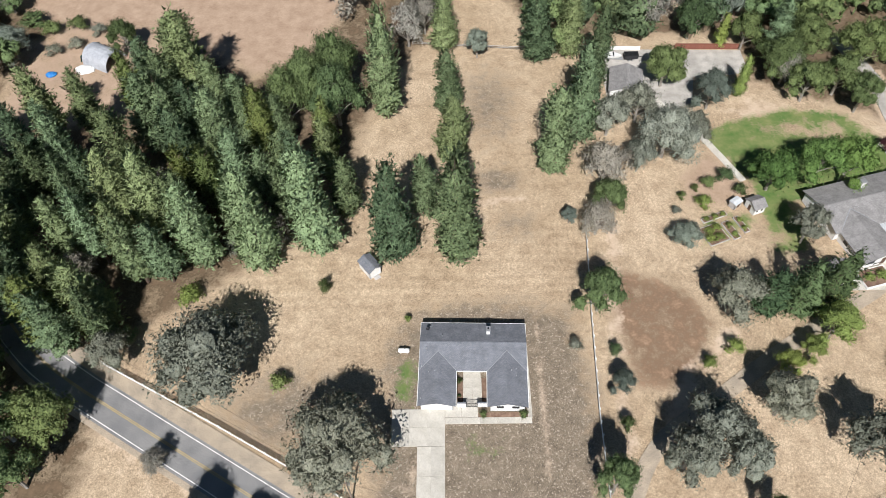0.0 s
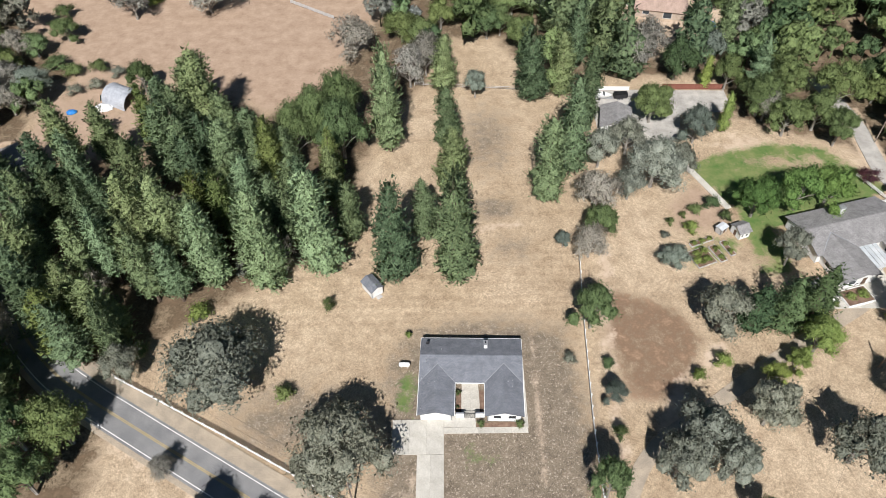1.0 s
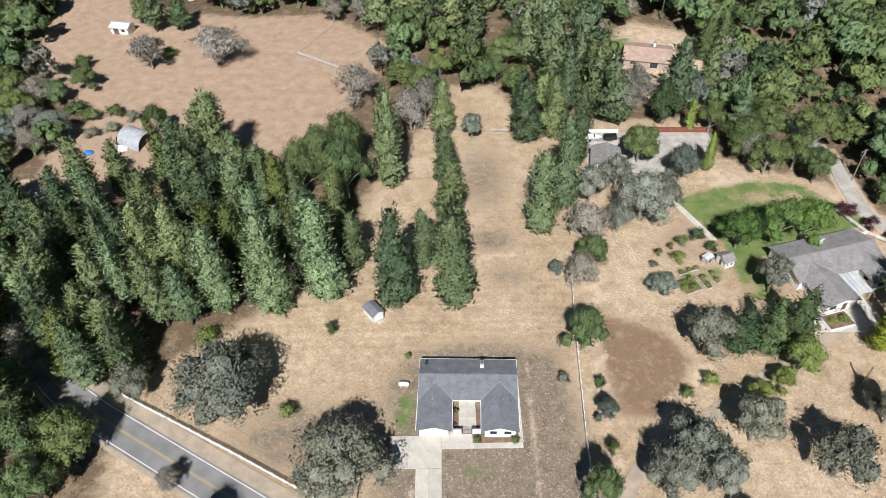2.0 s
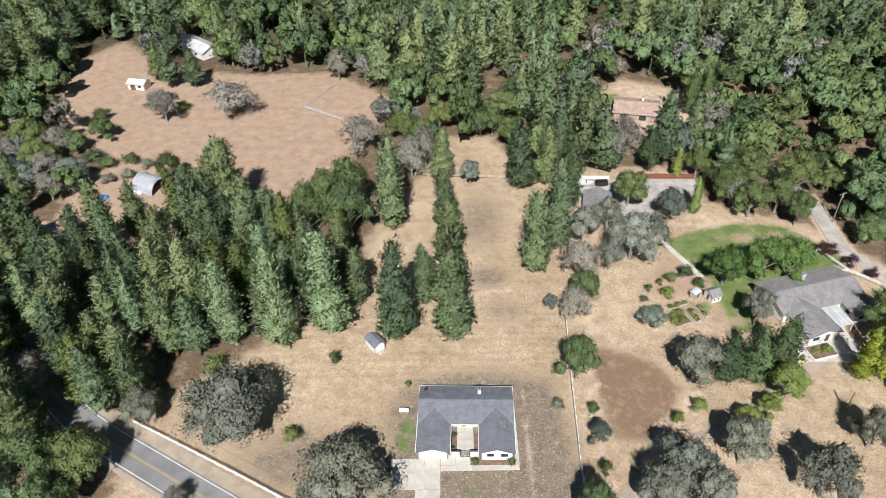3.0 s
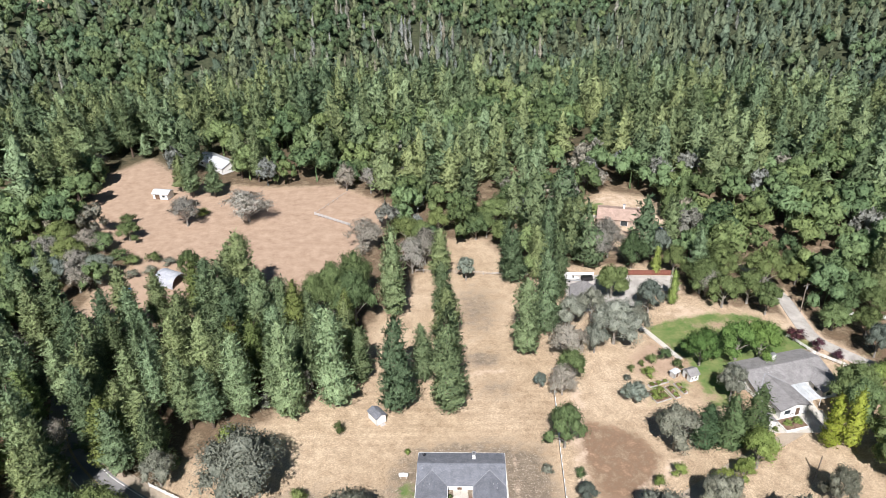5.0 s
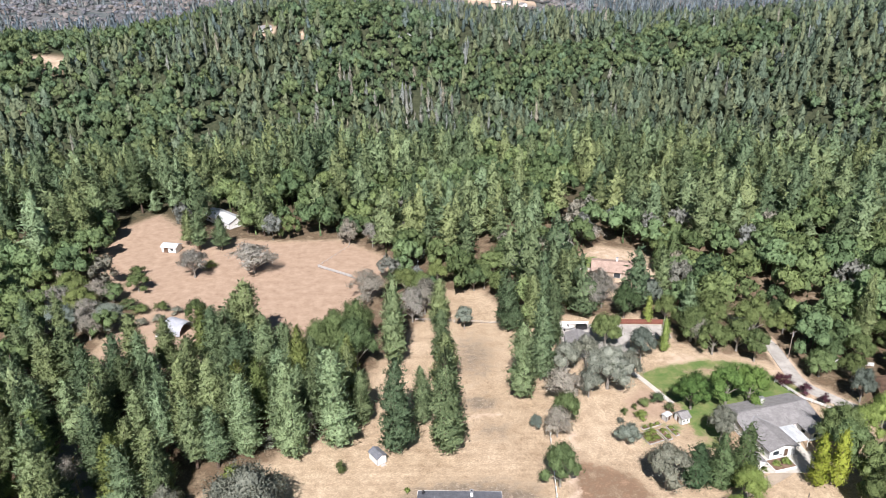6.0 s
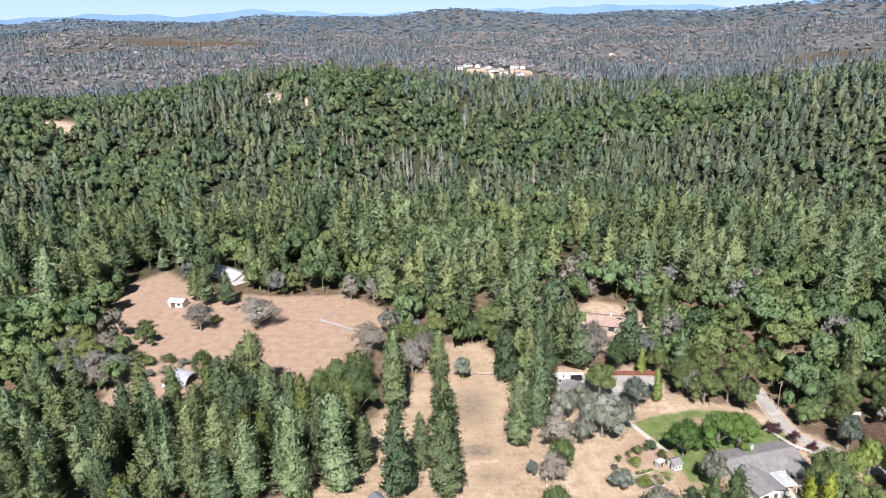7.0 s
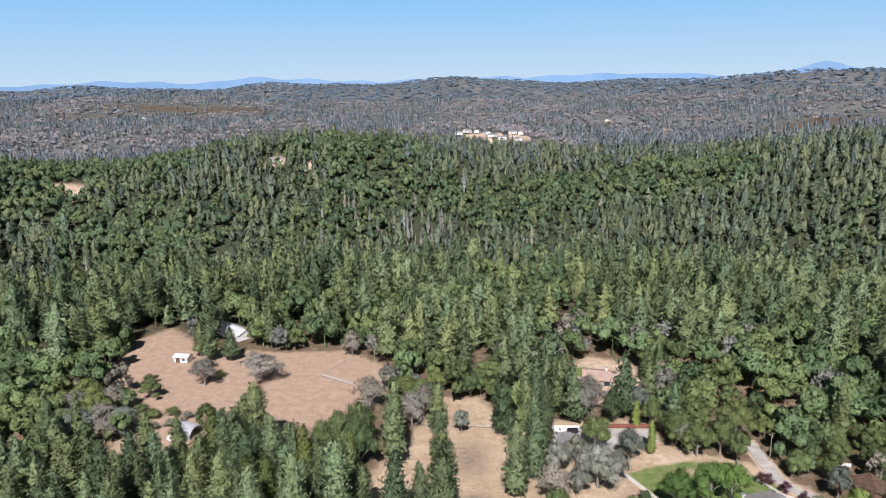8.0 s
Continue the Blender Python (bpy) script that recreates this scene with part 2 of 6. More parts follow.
LEAF = {
    "pine": foliage("pine_needles", (0.088, 0.132, 0.066), (0.285, 0.365, 0.192)),
    "pine_warm": foliage("yellow_green_needles", (0.115, 0.160, 0.050), (0.285, 0.340, 0.120)),
    "redwood": foliage("redwood_needles", (0.058, 0.098, 0.045), (0.130, 0.185, 0.085)),
    "grey_oak": foliage("grey_oak_leaves", (0.150, 0.162, 0.126), (0.325, 0.336, 0.270), gaps=0.41, hues=0.2),
    "bare_oak": foliage("sparse_grey_leaves", (0.265, 0.248, 0.212), (0.410, 0.385, 0.338), gaps=0.40, hues=0.2),
    "green_oak": foliage("green_oak_leaves", (0.066, 0.100, 0.042), (0.190, 0.250, 0.105), gaps=0.41, hues=0.6),
    "blue_oak": foliage("blue_grey_leaves", (0.130, 0.165, 0.140), (0.250, 0.295, 0.252), gaps=0.41, hues=0.2),
    "lime": foliage("fresh_green_leaves", (0.150, 0.205, 0.055), (0.300, 0.370, 0.110), gaps=0.41, hues=0.3),
    "gold": foliage("golden_cypress_leaves", (0.200, 0.260, 0.040), (0.350, 0.400, 0.075)),
    "maple": foliage("maple_leaves", (0.090, 0.165, 0.045), (0.190, 0.295, 0.085), gaps=0.41, hues=0.3),
    "purple": foliage("plum_leaves", (0.083, 0.033, 0.048), (0.150, 0.068, 0.087)),
}
M_far_conifer = foliage("wood_needles", (0.064, 0.100, 0.050), (0.258, 0.322, 0.166), True, grain=2.0, gaps=0.46)
M_far_oak = foliage("wood_leaves", (0.056, 0.094, 0.042), (0.205, 0.278, 0.124), True, grain=1.6, gaps=0.44)
M_far_grey = foliage("grey_wood_leaves", (0.190, 0.200, 0.172), (0.360, 0.355, 0.320), True, grain=1.8, gaps=0.48)
# aerial haze is put into the blue-grey base colours of the next three
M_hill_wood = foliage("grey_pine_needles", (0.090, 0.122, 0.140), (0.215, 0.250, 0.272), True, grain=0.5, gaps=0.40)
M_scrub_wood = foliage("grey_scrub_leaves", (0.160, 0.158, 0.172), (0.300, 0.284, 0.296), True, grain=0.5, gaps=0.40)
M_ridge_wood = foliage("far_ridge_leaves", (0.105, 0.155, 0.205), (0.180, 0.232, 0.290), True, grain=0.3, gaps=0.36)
M_slope_conifer = foliage("slope_needles", (0.058, 0.087, 0.058), (0.198, 0.240, 0.152), True, grain=0.9, gaps=0.44)
# slope needles with some distance haze painted into a paler, bluer colour
M_hazed_conifer = foliage("pale_slope_needles", (0.075, 0.106, 0.098), (0.195, 0.238, 0.208), True, grain=0.9, gaps=0.44)
M_slope_oak = foliage("slope_leaves", (0.058, 0.096, 0.050), (0.165, 0.225, 0.115), True, grain=0.9, gaps=0.44)


# ---- building blocks ----
def mesh_object(name, bm, material, parent=None):
    me = bpy.data.meshes.new(name)
    bmesh.ops.recalc_face_normals(bm, faces=bm.faces)
    bm.to_mesh(me)
    bm.free()
    me.materials.append(material)
    ob = new(name, me)
    ob.parent = parent
    return ob


def part(name, bm, material, parent, label=""):
    return tagged(mesh_object(name, bm, material, parent), label)


def twin(ob, parent, m):
    """The same piece once more, on the same mesh."""
    o = new(ob.name.split(".")[0], ob.data)
    o.parent, o.matrix_basis = parent, m
    return o


def thing(name, label, category, x, y, z=0.0, turn=0.0, group="", kind=""):
    ob = new(name)
    ob.empty_display_size = 0.3
    ob.matrix_basis = pose(x, y, z, 0, 0, turn)
    return tagged(ob, label, category, group, kind)


def box(bm, x0, y0, z0, x1, y1, z1, m=None):
    c = [bm.verts.new(Vector((x, y, z)) if m is None else m @ Vector((x, y, z))) for z in (z0, z1) for x, y in ((x0, y0), (x1, y0), (x1, y1), (x0, y1))]
    for f in ((3, 2, 1, 0), (4, 5, 6, 7), (0, 1, 5, 4), (1, 2, 6, 5), (2, 3, 7, 6), (3, 0, 4, 7)):
        bm.faces.new([c[i] for i in f])
    return bm


def slab(bm, points, drop):
    """A polygon in space with thickness downwards."""
    top = [bm.verts.new(p) for p in points]
    low = [bm.verts.new((p[0], p[1], p[2] - drop)) for p in points]
    bm.faces.new(top)
    bm.faces.new(low[::-1])
    n = len(points)
    for i in range(n):
        bm.faces.new((top[i], low[i], low[(i + 1) % n], top[(i + 1) % n]))
    return bm


def tube(bm, points, radii, sides=6):
    rings = []
    for i, (p, r) in enumerate(zip(points, radii)):
        a, b = Vector(points[max(i - 1, 0)]), Vector(points[min(i + 1, len(points) - 1)])
        q = (b - a).to_track_quat("Z", "Y")
        rings.append([bm.verts.new(Vector(p) + q @ Vector((r * math.cos(6.2832 * k / sides), r * math.sin(6.2832 * k / sides), 0))) for k in range(sides)])
    for a, b in zip(rings, rings[1:]):
        for k in range(sides):
            bm.faces.new((a[k], a[(k + 1) % sides], b[(k + 1) % sides], b[k]))
    bm.faces.new(rings[0][::-1])
    bm.faces.new(rings[-1])
    return bm


def B():
    return bmesh.new()


def ribbon(bm, points, width, top, thick, offset=0.0):
    """A band of even width along a line on the ground."""
    pts = [Vector(p) for p in points]
    left, right = [], []
    for i, p in enumerate(pts):
        d = (pts[min(i + 1, len(pts) - 1)] - pts[max(i - 1, 0)]).normalized()
        s = Vector((-d.y, d.x))
        left.append(p + s * (offset + width / 2))
        right.append(p + s * (offset - width / 2))
    for i in range(len(pts) - 1):
        slab(bm, [(*q, top) for q in (right[i], right[i + 1], left[i + 1], left[i])], thick)
    return bm


def smooth_line(points, step=3.0):
    """A soft curve through the given points (Catmull-Rom)."""
    p = [Vector(q) for q in points]
    out = []
    for i in range(len(p) - 1):
        a, b, c, d = p[max(i - 1, 0)], p[i], p[i + 1], p[min(i + 2, len(p) - 1)]
        n = max(1, round((c - b).length / step))
        for k in range(n):
            t = k / n
            out.append(0.5 * (2 * b + (c - a) * t + (2 * a - 5 * b + 4 * c - d) * t * t + (3 * b - a - 3 * c + d) * t ** 3))
    return [tuple(q) for q in out + [p[-1]]]


# ---- the lie of the land ----
def bump2(x, y, cx, cy, rx, ry, turn=0.0):
    c, s = math.cos(radians(turn)), math.sin(radians(turn))
    u, v = ((x - cx) * c + (y - cy) * s) / rx, (-(x - cx) * s + (y - cy) * c) / ry
    return np.exp(-(u * u + v * v))


def soft(a, b, v):
    t = np.clip((v - a) / (b - a), 0, 1)
    return t * t * (3 - 2 * t)


def land(x, y):
    """Height of the ground: a level bench, a valley ahead of it, wooded hills, then far ridges."""
    x, y = np.asarray(x, float), np.asarray(y, float)
    d = np.hypot(x, y + 80)
    a = np.degrees(np.arctan2(x, y + 80))
    z = -62 * soft(380, 590, d) * (1 - soft(620, 1010, d)) - 12 * soft(900, 1200, d)
    z = z + 44 * bump2(x, y, -210, 900, 330, 190, 6)
    z = z + 56 * bump2(x, y, 600, 640, 260, 330, 20) * soft(260, 560, d)
    z = z + 34 * bump2(x, y, -560, 640, 210, 170) * soft(330, 560, d) - 24 * bump2(x, y, -420, 880, 140, 150)
    z = z + 34 * bump2(x, y, 70, 1420, 260, 150) + 30 * bump2(x, y, -900, 1750, 700, 300)
    z = z + 22 * bump2(x, y, 95, 1245, 130, 75)
    z = z + 44 * bump2(x, y, 1120, 2050, 420, 330) + 34 * bump2(x, y, 480, 1900, 240, 200)
    z = z + 40 * soft(1900, 3300, d) + 62 * soft(3100, 4600, d)
    z = z + 27 * soft(3100, 4600, d) * np.exp(-((a + 3) / 15) ** 2)
    z = z + 44 * bump2(x, y, -1350, 2850, 650, 420) + 72 * bump2(x, y, 1900, 3300, 900, 700)
    z = z + 10 * soft(700, 2000, d) * (np.sin(x * 0.0061 + 1.3) * np.cos(y * 0.0043 + 0.4) + 0.6 * np.sin(x * 0.011 + y * 0.006))
    z = z + 14 * soft(3000, 4600, d) * np.sin(a * 0.33 + 0.9) * np.cos(a * 0.11)
    return z * soft(180, 420, d - 60)


def inside(x, y, poly):
    x, y = np.asarray(x, float), np.asarray(y, float)
    hit = np.zeros(x.shape, bool)
    for (x0, y0), (x1, y1) in zip(poly, poly[1:] + poly[:1]):
        cross = ((y0 > y) != (y1 > y)) & (x < (x1 - x0) * (y - y0) / ((y1 - y0) or 1e-9) + x0)
        hit ^= cross
    return hit


def soft_inside(x, y, poly, width=3.0):
    """1 well inside, 0 well outside, with a soft rim."""
    sign = np.where(inside(x, y, poly), 1.0, -1.0)
    return np.clip(0.5 + sign * near_line(x, y, poly + poly[:1]) / (2 * width), 0, 1)


def near_line(x, y, pts):
    x, y = np.asarray(x, float), np.asarray(y, float)
    best = np.full(x.shape, 1e9)
    for (x0, y0), (x1, y1) in zip(pts, pts[1:]):
        dx, dy = x1 - x0, y1 - y0
        t = np.clip(((x - x0) * dx + (y - y0) * dy) / (dx * dx + dy * dy), 0, 1)
        best = np.minimum(best, np.hypot(x - x0 - t * dx, y - y0 - t * dy))
    return best


ROAD = smooth_line([(66, -19.2), (-9, 23.2), (-43.9, 43.2), (-60, 52.5), (-68, 57.2), (-77, 63.5), (-87, 74), (-95, 90), (-101, 112), (-112, 128)])
EAST_DRIVE = smooth_line([(22, 20), (27.9, 37), (34.2, 46.1), (45.2, 53.5), (55.1, 60.3), (66.7, 67.5), (78, 74), (85, 79)])
EAST_LANE = smooth_line([(96, 150), (99.5, 132), (99.3, 122), (99.5, 111), (104.5, 103.5), (110, 97.5), (122, 86), (140, 74)])
FIELD_NW = [(-142, 218), (-145, 240), (-134, 258), (-122, 244), (-104, 226), (-70, 221), (-44, 222), (-20, 199), (-25, 172), (-38, 146), (-48, 140), (-62, 150), (-82, 160), (-104, 160), (-124, 178), (-136, 200)]
FIELD_N = [(44, 170), (47, 194), (62, 212), (78, 204), (84, 172), (72, 160), (56, 162)]
OPEN_LAND = [(-62, 20), (-60, 66), (-46, 77), (-30, 92), (-21, 112), (-19, 128), (-8, 150), (-2, 172), (12, 172), (22, 150), (36, 152), (70, 152), (70, 134), (94, 122), (112, 96), (98, 70), (76, 20)]
BARN_YARD = [(-108, 124), (-110, 152), (-98, 166), (-76, 162), (-74, 140), (-78, 124)]


def cover_at(x, y):
    """Shares of lawn, burnt soil, mown thatch; tracks, woodland litter, mowing lines."""
    d = np.hypot(x, y + 80)
    lawn = np.maximum.reduce([
        soft_inside(x, y, [(55, 117), (63, 121), (76, 124.5), (89, 123), (95, 114), (99, 108), (88, 100), (70, 97), (70, 84), (62, 83), (62.5, 101)], 2) * 0.86,
        0.62 * bump2(x, y, -9, 57, 3, 7), 0.45 * bump2(x, y, 4, 44.5, 5, 3), 0.9 * bump2(x, y, 55, 196, 7, 7), 0.7 * bump2(x, y, 112, 104, 4, 3),
        soft_inside(x, y, [(48, 84), (60, 89), (61, 94), (50, 94)], 1) * 0.55])
    lawn = lawn * (1 - 0.55 * bump2(x, y, 80, 117, 12, 4)) * (1 - 0.5 * bump2(x, y, 64, 87, 4, 3))
    burnt = np.maximum(soft_inside(x, y, [(30, 82), (37, 79), (44, 76), (48, 68), (43, 58), (39, 54), (31, 55), (29, 62), (27.5, 70)], 2.0) * 0.64, 0.6 * bump2(x, y, -80, 178, 7, 5))
    thatch = np.maximum.reduce([1.05 * soft_inside(x, y, [(-13, 36), (-12, 62), (-8, 70), (8, 73), (20, 70), (23, 56), (22.5, 30), (-13, 30)], 5),
                                0.72 * bump2(x, y, -30, 52, 13, 9), 0.68 * bump2(x, y, 9, 104, 7, 5), 0.62 * bump2(x, y, 8, 128, 8, 16), 0.5 * bump2(x, y, 12, 92, 6, 6)])
    tracks = np.maximum.reduce([
        0.9 * bump2(x, y, 8, 98, 9, 1.1, 8), 0.75 * np.exp(-(near_line(x, y, [(32, 90), (29, 70), (28, 44)]) / 1.6) ** 2),
        0.85 * np.exp(-(near_line(x, y, [(35, 47), (40, 57), (50, 66)]) / 1.8) ** 2), 0.75 * np.exp(-(near_line(x, y, EAST_LANE) / 5) ** 2),
        0.7 * np.exp(-(near_line(x, y, ROAD) / 6.5) ** 2), soft_inside(x, y, FIELD_N) * 0.6, soft_inside(x, y, BARN_YARD) * 0.5,
        0.8 * bump2(x, y, 70, 124, 8, 4), 0.5 * np.exp(-(near_line(x, y, [(14.5, 38), (14.8, 72)]) / 0.6) ** 2), 0.6 * bump2(x, y, -8, 41, 1.6, 4)])
    for cx, cy, r in BARE:
        tracks = np.maximum(tracks, 0.95 * (np.hypot(x - cx, (y - cy) * 0.75) < r))
    pasture = np.maximum.reduce([soft_inside(x, y, FIELD_NW, 4), 0.7 * soft_inside(x, y, BARN_YARD, 3), 0.8 * soft_inside(x, y, [(48, 96), (48, 104), (56, 112), (62, 100), (60, 96)], 2)])
    open_ground = np.maximum.reduce([soft_inside(x, y, OPEN_LAND), soft_inside(x, y, FIELD_NW), soft_inside(x, y, FIELD_N), soft_inside(x, y, BARN_YARD), 1 - soft(30, 38, y), soft(56, 64, x) * (1 - soft(78, 86, y)) * (y < 130 - 0.5 * x)])
    meadow = 1 - soft_inside(x, y, FIELD_NW, 4)
    woods = np.maximum((1 - open_ground) * 0.66, 0.85 * soft(280, 340, d) * meadow) * (tracks < 0.6)
    mow = np.maximum(soft(66, 74, y) * (1 - soft(88, 98, y)) * (1 - soft(22, 28, x)), 0.6 * bump2(x, y, 9, 118, 9, 24))
    open_far = thin_woods(x, y)
    pasture = np.maximum(pasture, open_far)
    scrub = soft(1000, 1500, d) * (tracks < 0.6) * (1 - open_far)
    return lawn, burnt, thatch, tracks, woods, mow, pasture, scrub, soft(300, 420, d) * (tracks < 0.6) * (1 - open_far) * meadow


# bare slopes and clearings in the far woods: x, y, radius
BARE = [(62, 1226, 26), (102, 1206, 22), (138, 1226, 22), (28, 1244, 20), (164, 1212, 14), (92, 1180, 16), (120, 1186, 14), (50, 1196, 14), (-407, 698, 19), (-207, 805, 15), (-163, 800, 6), (-372, 597, 5), (416, 1772, 22), (1036, 2387, 24), (1300, 2700, 30), (-1000, 2357, 26),
        (-306, 1556, 14), (535, 1665, 10), (-46, 815, 5), (400, 3300, 40), (-232, 3476, 36)]


# burnt or logged stretches of the far hills with few trees: x, y, half length, half width, turn
THIN_WOODS = [(-860, 2560, 430, 105, -3), (-180, 2980, 230, 110, -12), (955, 1730, 300, 62, 27), (-1150, 2330, 160, 60, 10)]


def thin_woods(x, y):
    return np.clip(1.5 * np.maximum.reduce([bump2(x, y, *q) for q in THIN_WOODS]) - 0.2, 0, 1)


def build_ground():
    def axis(near, step, far, grow):
        v = list(np.arange(near[0], near[1] + 0.1, step))
        s = step
        while v[-1] < far[1]:
            s *= grow
            v.append(min(v[-1] + s, far[1]))
        s = step
        while v[0] > far[0]:
            s *= grow
            v.insert(0, max(v[0] - s, far[0]))
        return np.array(v)

    xs, ys = axis((-130, 125), 1.7, (-4600, 4600), 1.08), axis((34, 215), 1.7, (-700, 4880), 1.06)
    X, Y = np.meshgrid(xs, ys)
    Z = land(X, Y)
    rough = np.array([noise.noise((x * 0.06, y * 0.06, 0)) for x, y in zip(X.ravel(), Y.ravel())]).reshape(X.shape)
    Z = Z - 0.12 + 0.10 * rough
    nx, ny = len(xs), len(ys)
    i = np.arange(nx * ny).reshape(ny, nx)
    quads = np.stack([i[:-1, :-1], i[:-1, 1:], i[1:, 1:], i[1:, :-1]], -1).reshape(-1, 4)
    me = bpy.data.meshes.new("ground")
    me.vertices.add(nx * ny)
    me.vertices.foreach_set("co", np.stack([X, Y, Z], -1).ravel())
    me.loops.add(quads.size)
    me.loops.foreach_set("vertex_index", quads.ravel())
    me.polygons.add(len(quads))
    me.polygons.foreach_set("loop_start", np.arange(0, quads.size, 4))
    me.update(calc_edges=True)
    me.polygons.foreach_set("use_smooth", np.ones(len(quads), bool))
    c = cover_at(X.ravel(), Y.ravel())
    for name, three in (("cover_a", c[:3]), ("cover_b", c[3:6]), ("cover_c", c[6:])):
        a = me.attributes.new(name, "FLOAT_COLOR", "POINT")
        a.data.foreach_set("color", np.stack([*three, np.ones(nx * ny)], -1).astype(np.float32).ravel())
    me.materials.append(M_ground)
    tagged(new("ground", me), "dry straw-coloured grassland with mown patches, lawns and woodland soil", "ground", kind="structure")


build_ground()


def build_far_ranges():
    """Blue ranges on the horizon, beyond the last wooded ridge."""
    bm = B()
    prev = None
    for k in range(121):
        a = radians(-42 + 84 * k / 120)
        deg = math.degrees(a)
        h = 140 + 10 * math.sin(deg * 0.5 + 1) + 6 * math.sin(deg * 1.7) + 5 * noise.noise((deg * 0.9, 3, 0))
        h += 26 * math.exp(-((deg + 15) / 2.2) ** 2) + 18 * math.exp(-((deg - 9) / 5) ** 2) + 22 * math.exp(-((deg - 18) / 1.6) ** 2)
        h += 60 * math.exp(-((abs(deg - 27.6) / 2.0) ** 1.5))
        p = (4905 * math.sin(a), 4905 * math.cos(a) - 80)
        row = [bm.verts.new((*p, z)) for z in (-60, h)]
        back = bm.verts.new((p[0] * 1.004, p[1] * 1.004, h - 20))
        row.append(back)
        if prev:
            bm.faces.new((prev[0], row[0], row[1], prev[1]))
            bm.faces.new((prev[1], row[1], row[2], prev[2]))
        prev = row
    # distance haze is painted in: a blue base colour plus a faint emission
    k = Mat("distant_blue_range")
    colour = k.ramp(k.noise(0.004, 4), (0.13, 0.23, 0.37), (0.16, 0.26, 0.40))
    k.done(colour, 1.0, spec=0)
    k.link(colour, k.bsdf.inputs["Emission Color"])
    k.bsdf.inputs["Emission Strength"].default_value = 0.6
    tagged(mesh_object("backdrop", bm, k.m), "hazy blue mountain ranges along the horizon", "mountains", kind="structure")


build_far_ranges()


# ---- roads and yards ----
def build_roads():
    road = tagged(mesh_object("road", ribbon(B(), ROAD, 6.7, 0.03, 0.4), M_asphalt), "grey two-lane asphalt road with painted lines", "road", kind="structure")
    for width, shift, paint, label in ((0.13, 0.14, M_line_yellow, "yellow centre line"), (0.13, -0.14, M_line_yellow, "yellow centre line"),
                                       (0.17, 2.85, M_line_white, "white edge line"), (0.17, -2.85, M_line_white, "white edge line")):
        part("road_line", ribbon(B(), ROAD[:-16], width, 0.038, 0.006, -shift), paint, road, label)
    tagged(mesh_object("road_shoulder", ribbon(B(), ROAD[:-20], 2.6, 0.018, 0.3, -4.6), M_shoulder), "pale grit shoulder along the asphalt road", "road shoulder", kind="structure")
    tagged(mesh_object("road_shoulder", ribbon(B(), ROAD[:-20], 1.0, 0.016, 0.3, 3.8), M_shoulder), "narrow grit shoulder along the asphalt road", "road shoulder", kind="structure")
    tagged(mesh_object("gravel_drive", ribbon(B(), EAST_DRIVE, 2.8, 0.03, 0.3), M_shoulder), "curved tan grit drive to the grey-roofed house", "driveway", kind="structure")
    tagged(mesh_object("lane", ribbon(B(), EAST_LANE, 4.2, 0.03, 0.3), M_gravel), "narrow grey lane past the grey-roofed house", "lane", kind="structure")
    tagged(mesh_object("footpath", ribbon(B(), smooth_line([(46, 130), (51, 122), (55, 116), (61, 102.5)]), 1.5, 0.04, 0.3), M_concrete), "pale concrete path across the lawn", "path", kind="structure")
    yard = B()
    slab(yard, [(36, 147.2, 0.03), (36, 127, 0.03), (45, 126, 0.03), (50.5, 124.5, 0.03), (55.5, 127, 0.03), (57.5, 136, 0.03), (71, 137, 0.03), (71, 145.5, 0.03)], 0.3)
    tagged(mesh_object("gravel_yard", yard, M_gravel), "pale gravel yard beside the garage", "yard", kind="structure")
    tagged(mesh_object("footpath", ribbon(B(), smooth_line([(49, 205), (47.5, 196), (52, 190), (60, 189), (68, 192), (73, 196)]), 1.8, 0.04, 0.3), M_concrete), "curved pale path round a garden", "path", kind="structure")


build_roads()


def paving(name, label, category, blocks, material=M_concrete):
    """Concrete laid in slabs with open joints; each block: x0, y0, x1, y1, columns, rows."""
    t = thing(name, label, category, 0, 0, kind="structure")
    for x0, y0, x1, y1, nx, ny in blocks:
        w, d = (x1 - x0) / nx, (y1 - y0) / ny
        first = part("slab", box(B(), 0.012, 0.012, -0.2, w - 0.012, d - 0.012, 0.045), material, t)
        first.matrix_basis = pose(x0, y0, 0)
        for i in range(nx * ny):
            if i:
                twin(first, t, pose(x0 + w * (i % nx), y0 + d * (i // nx), rnd0.uniform(-0.004, 0.006)))
    return t


rnd0 = random.Random(3)
paving("driveway", "pale stained concrete driveway laid in slabs", "driveway", [(-6.9, 20, -2.3, 45.0, 2, 5), (-11.3, 45.05, -2.3, 51.6, 3, 2)])
paving("front_walk", "pale concrete walk along the front of the house", "walk", [(-2.25, 48.9, 12.4, 50.0, 5, 1), (-2.25, 50.05, 3.3, 52.4, 2, 1)])
paving("side_walk", "narrow pale concrete walk beside the house", "walk", [(11.75, 50.05, 12.5, 67, 1, 9)])


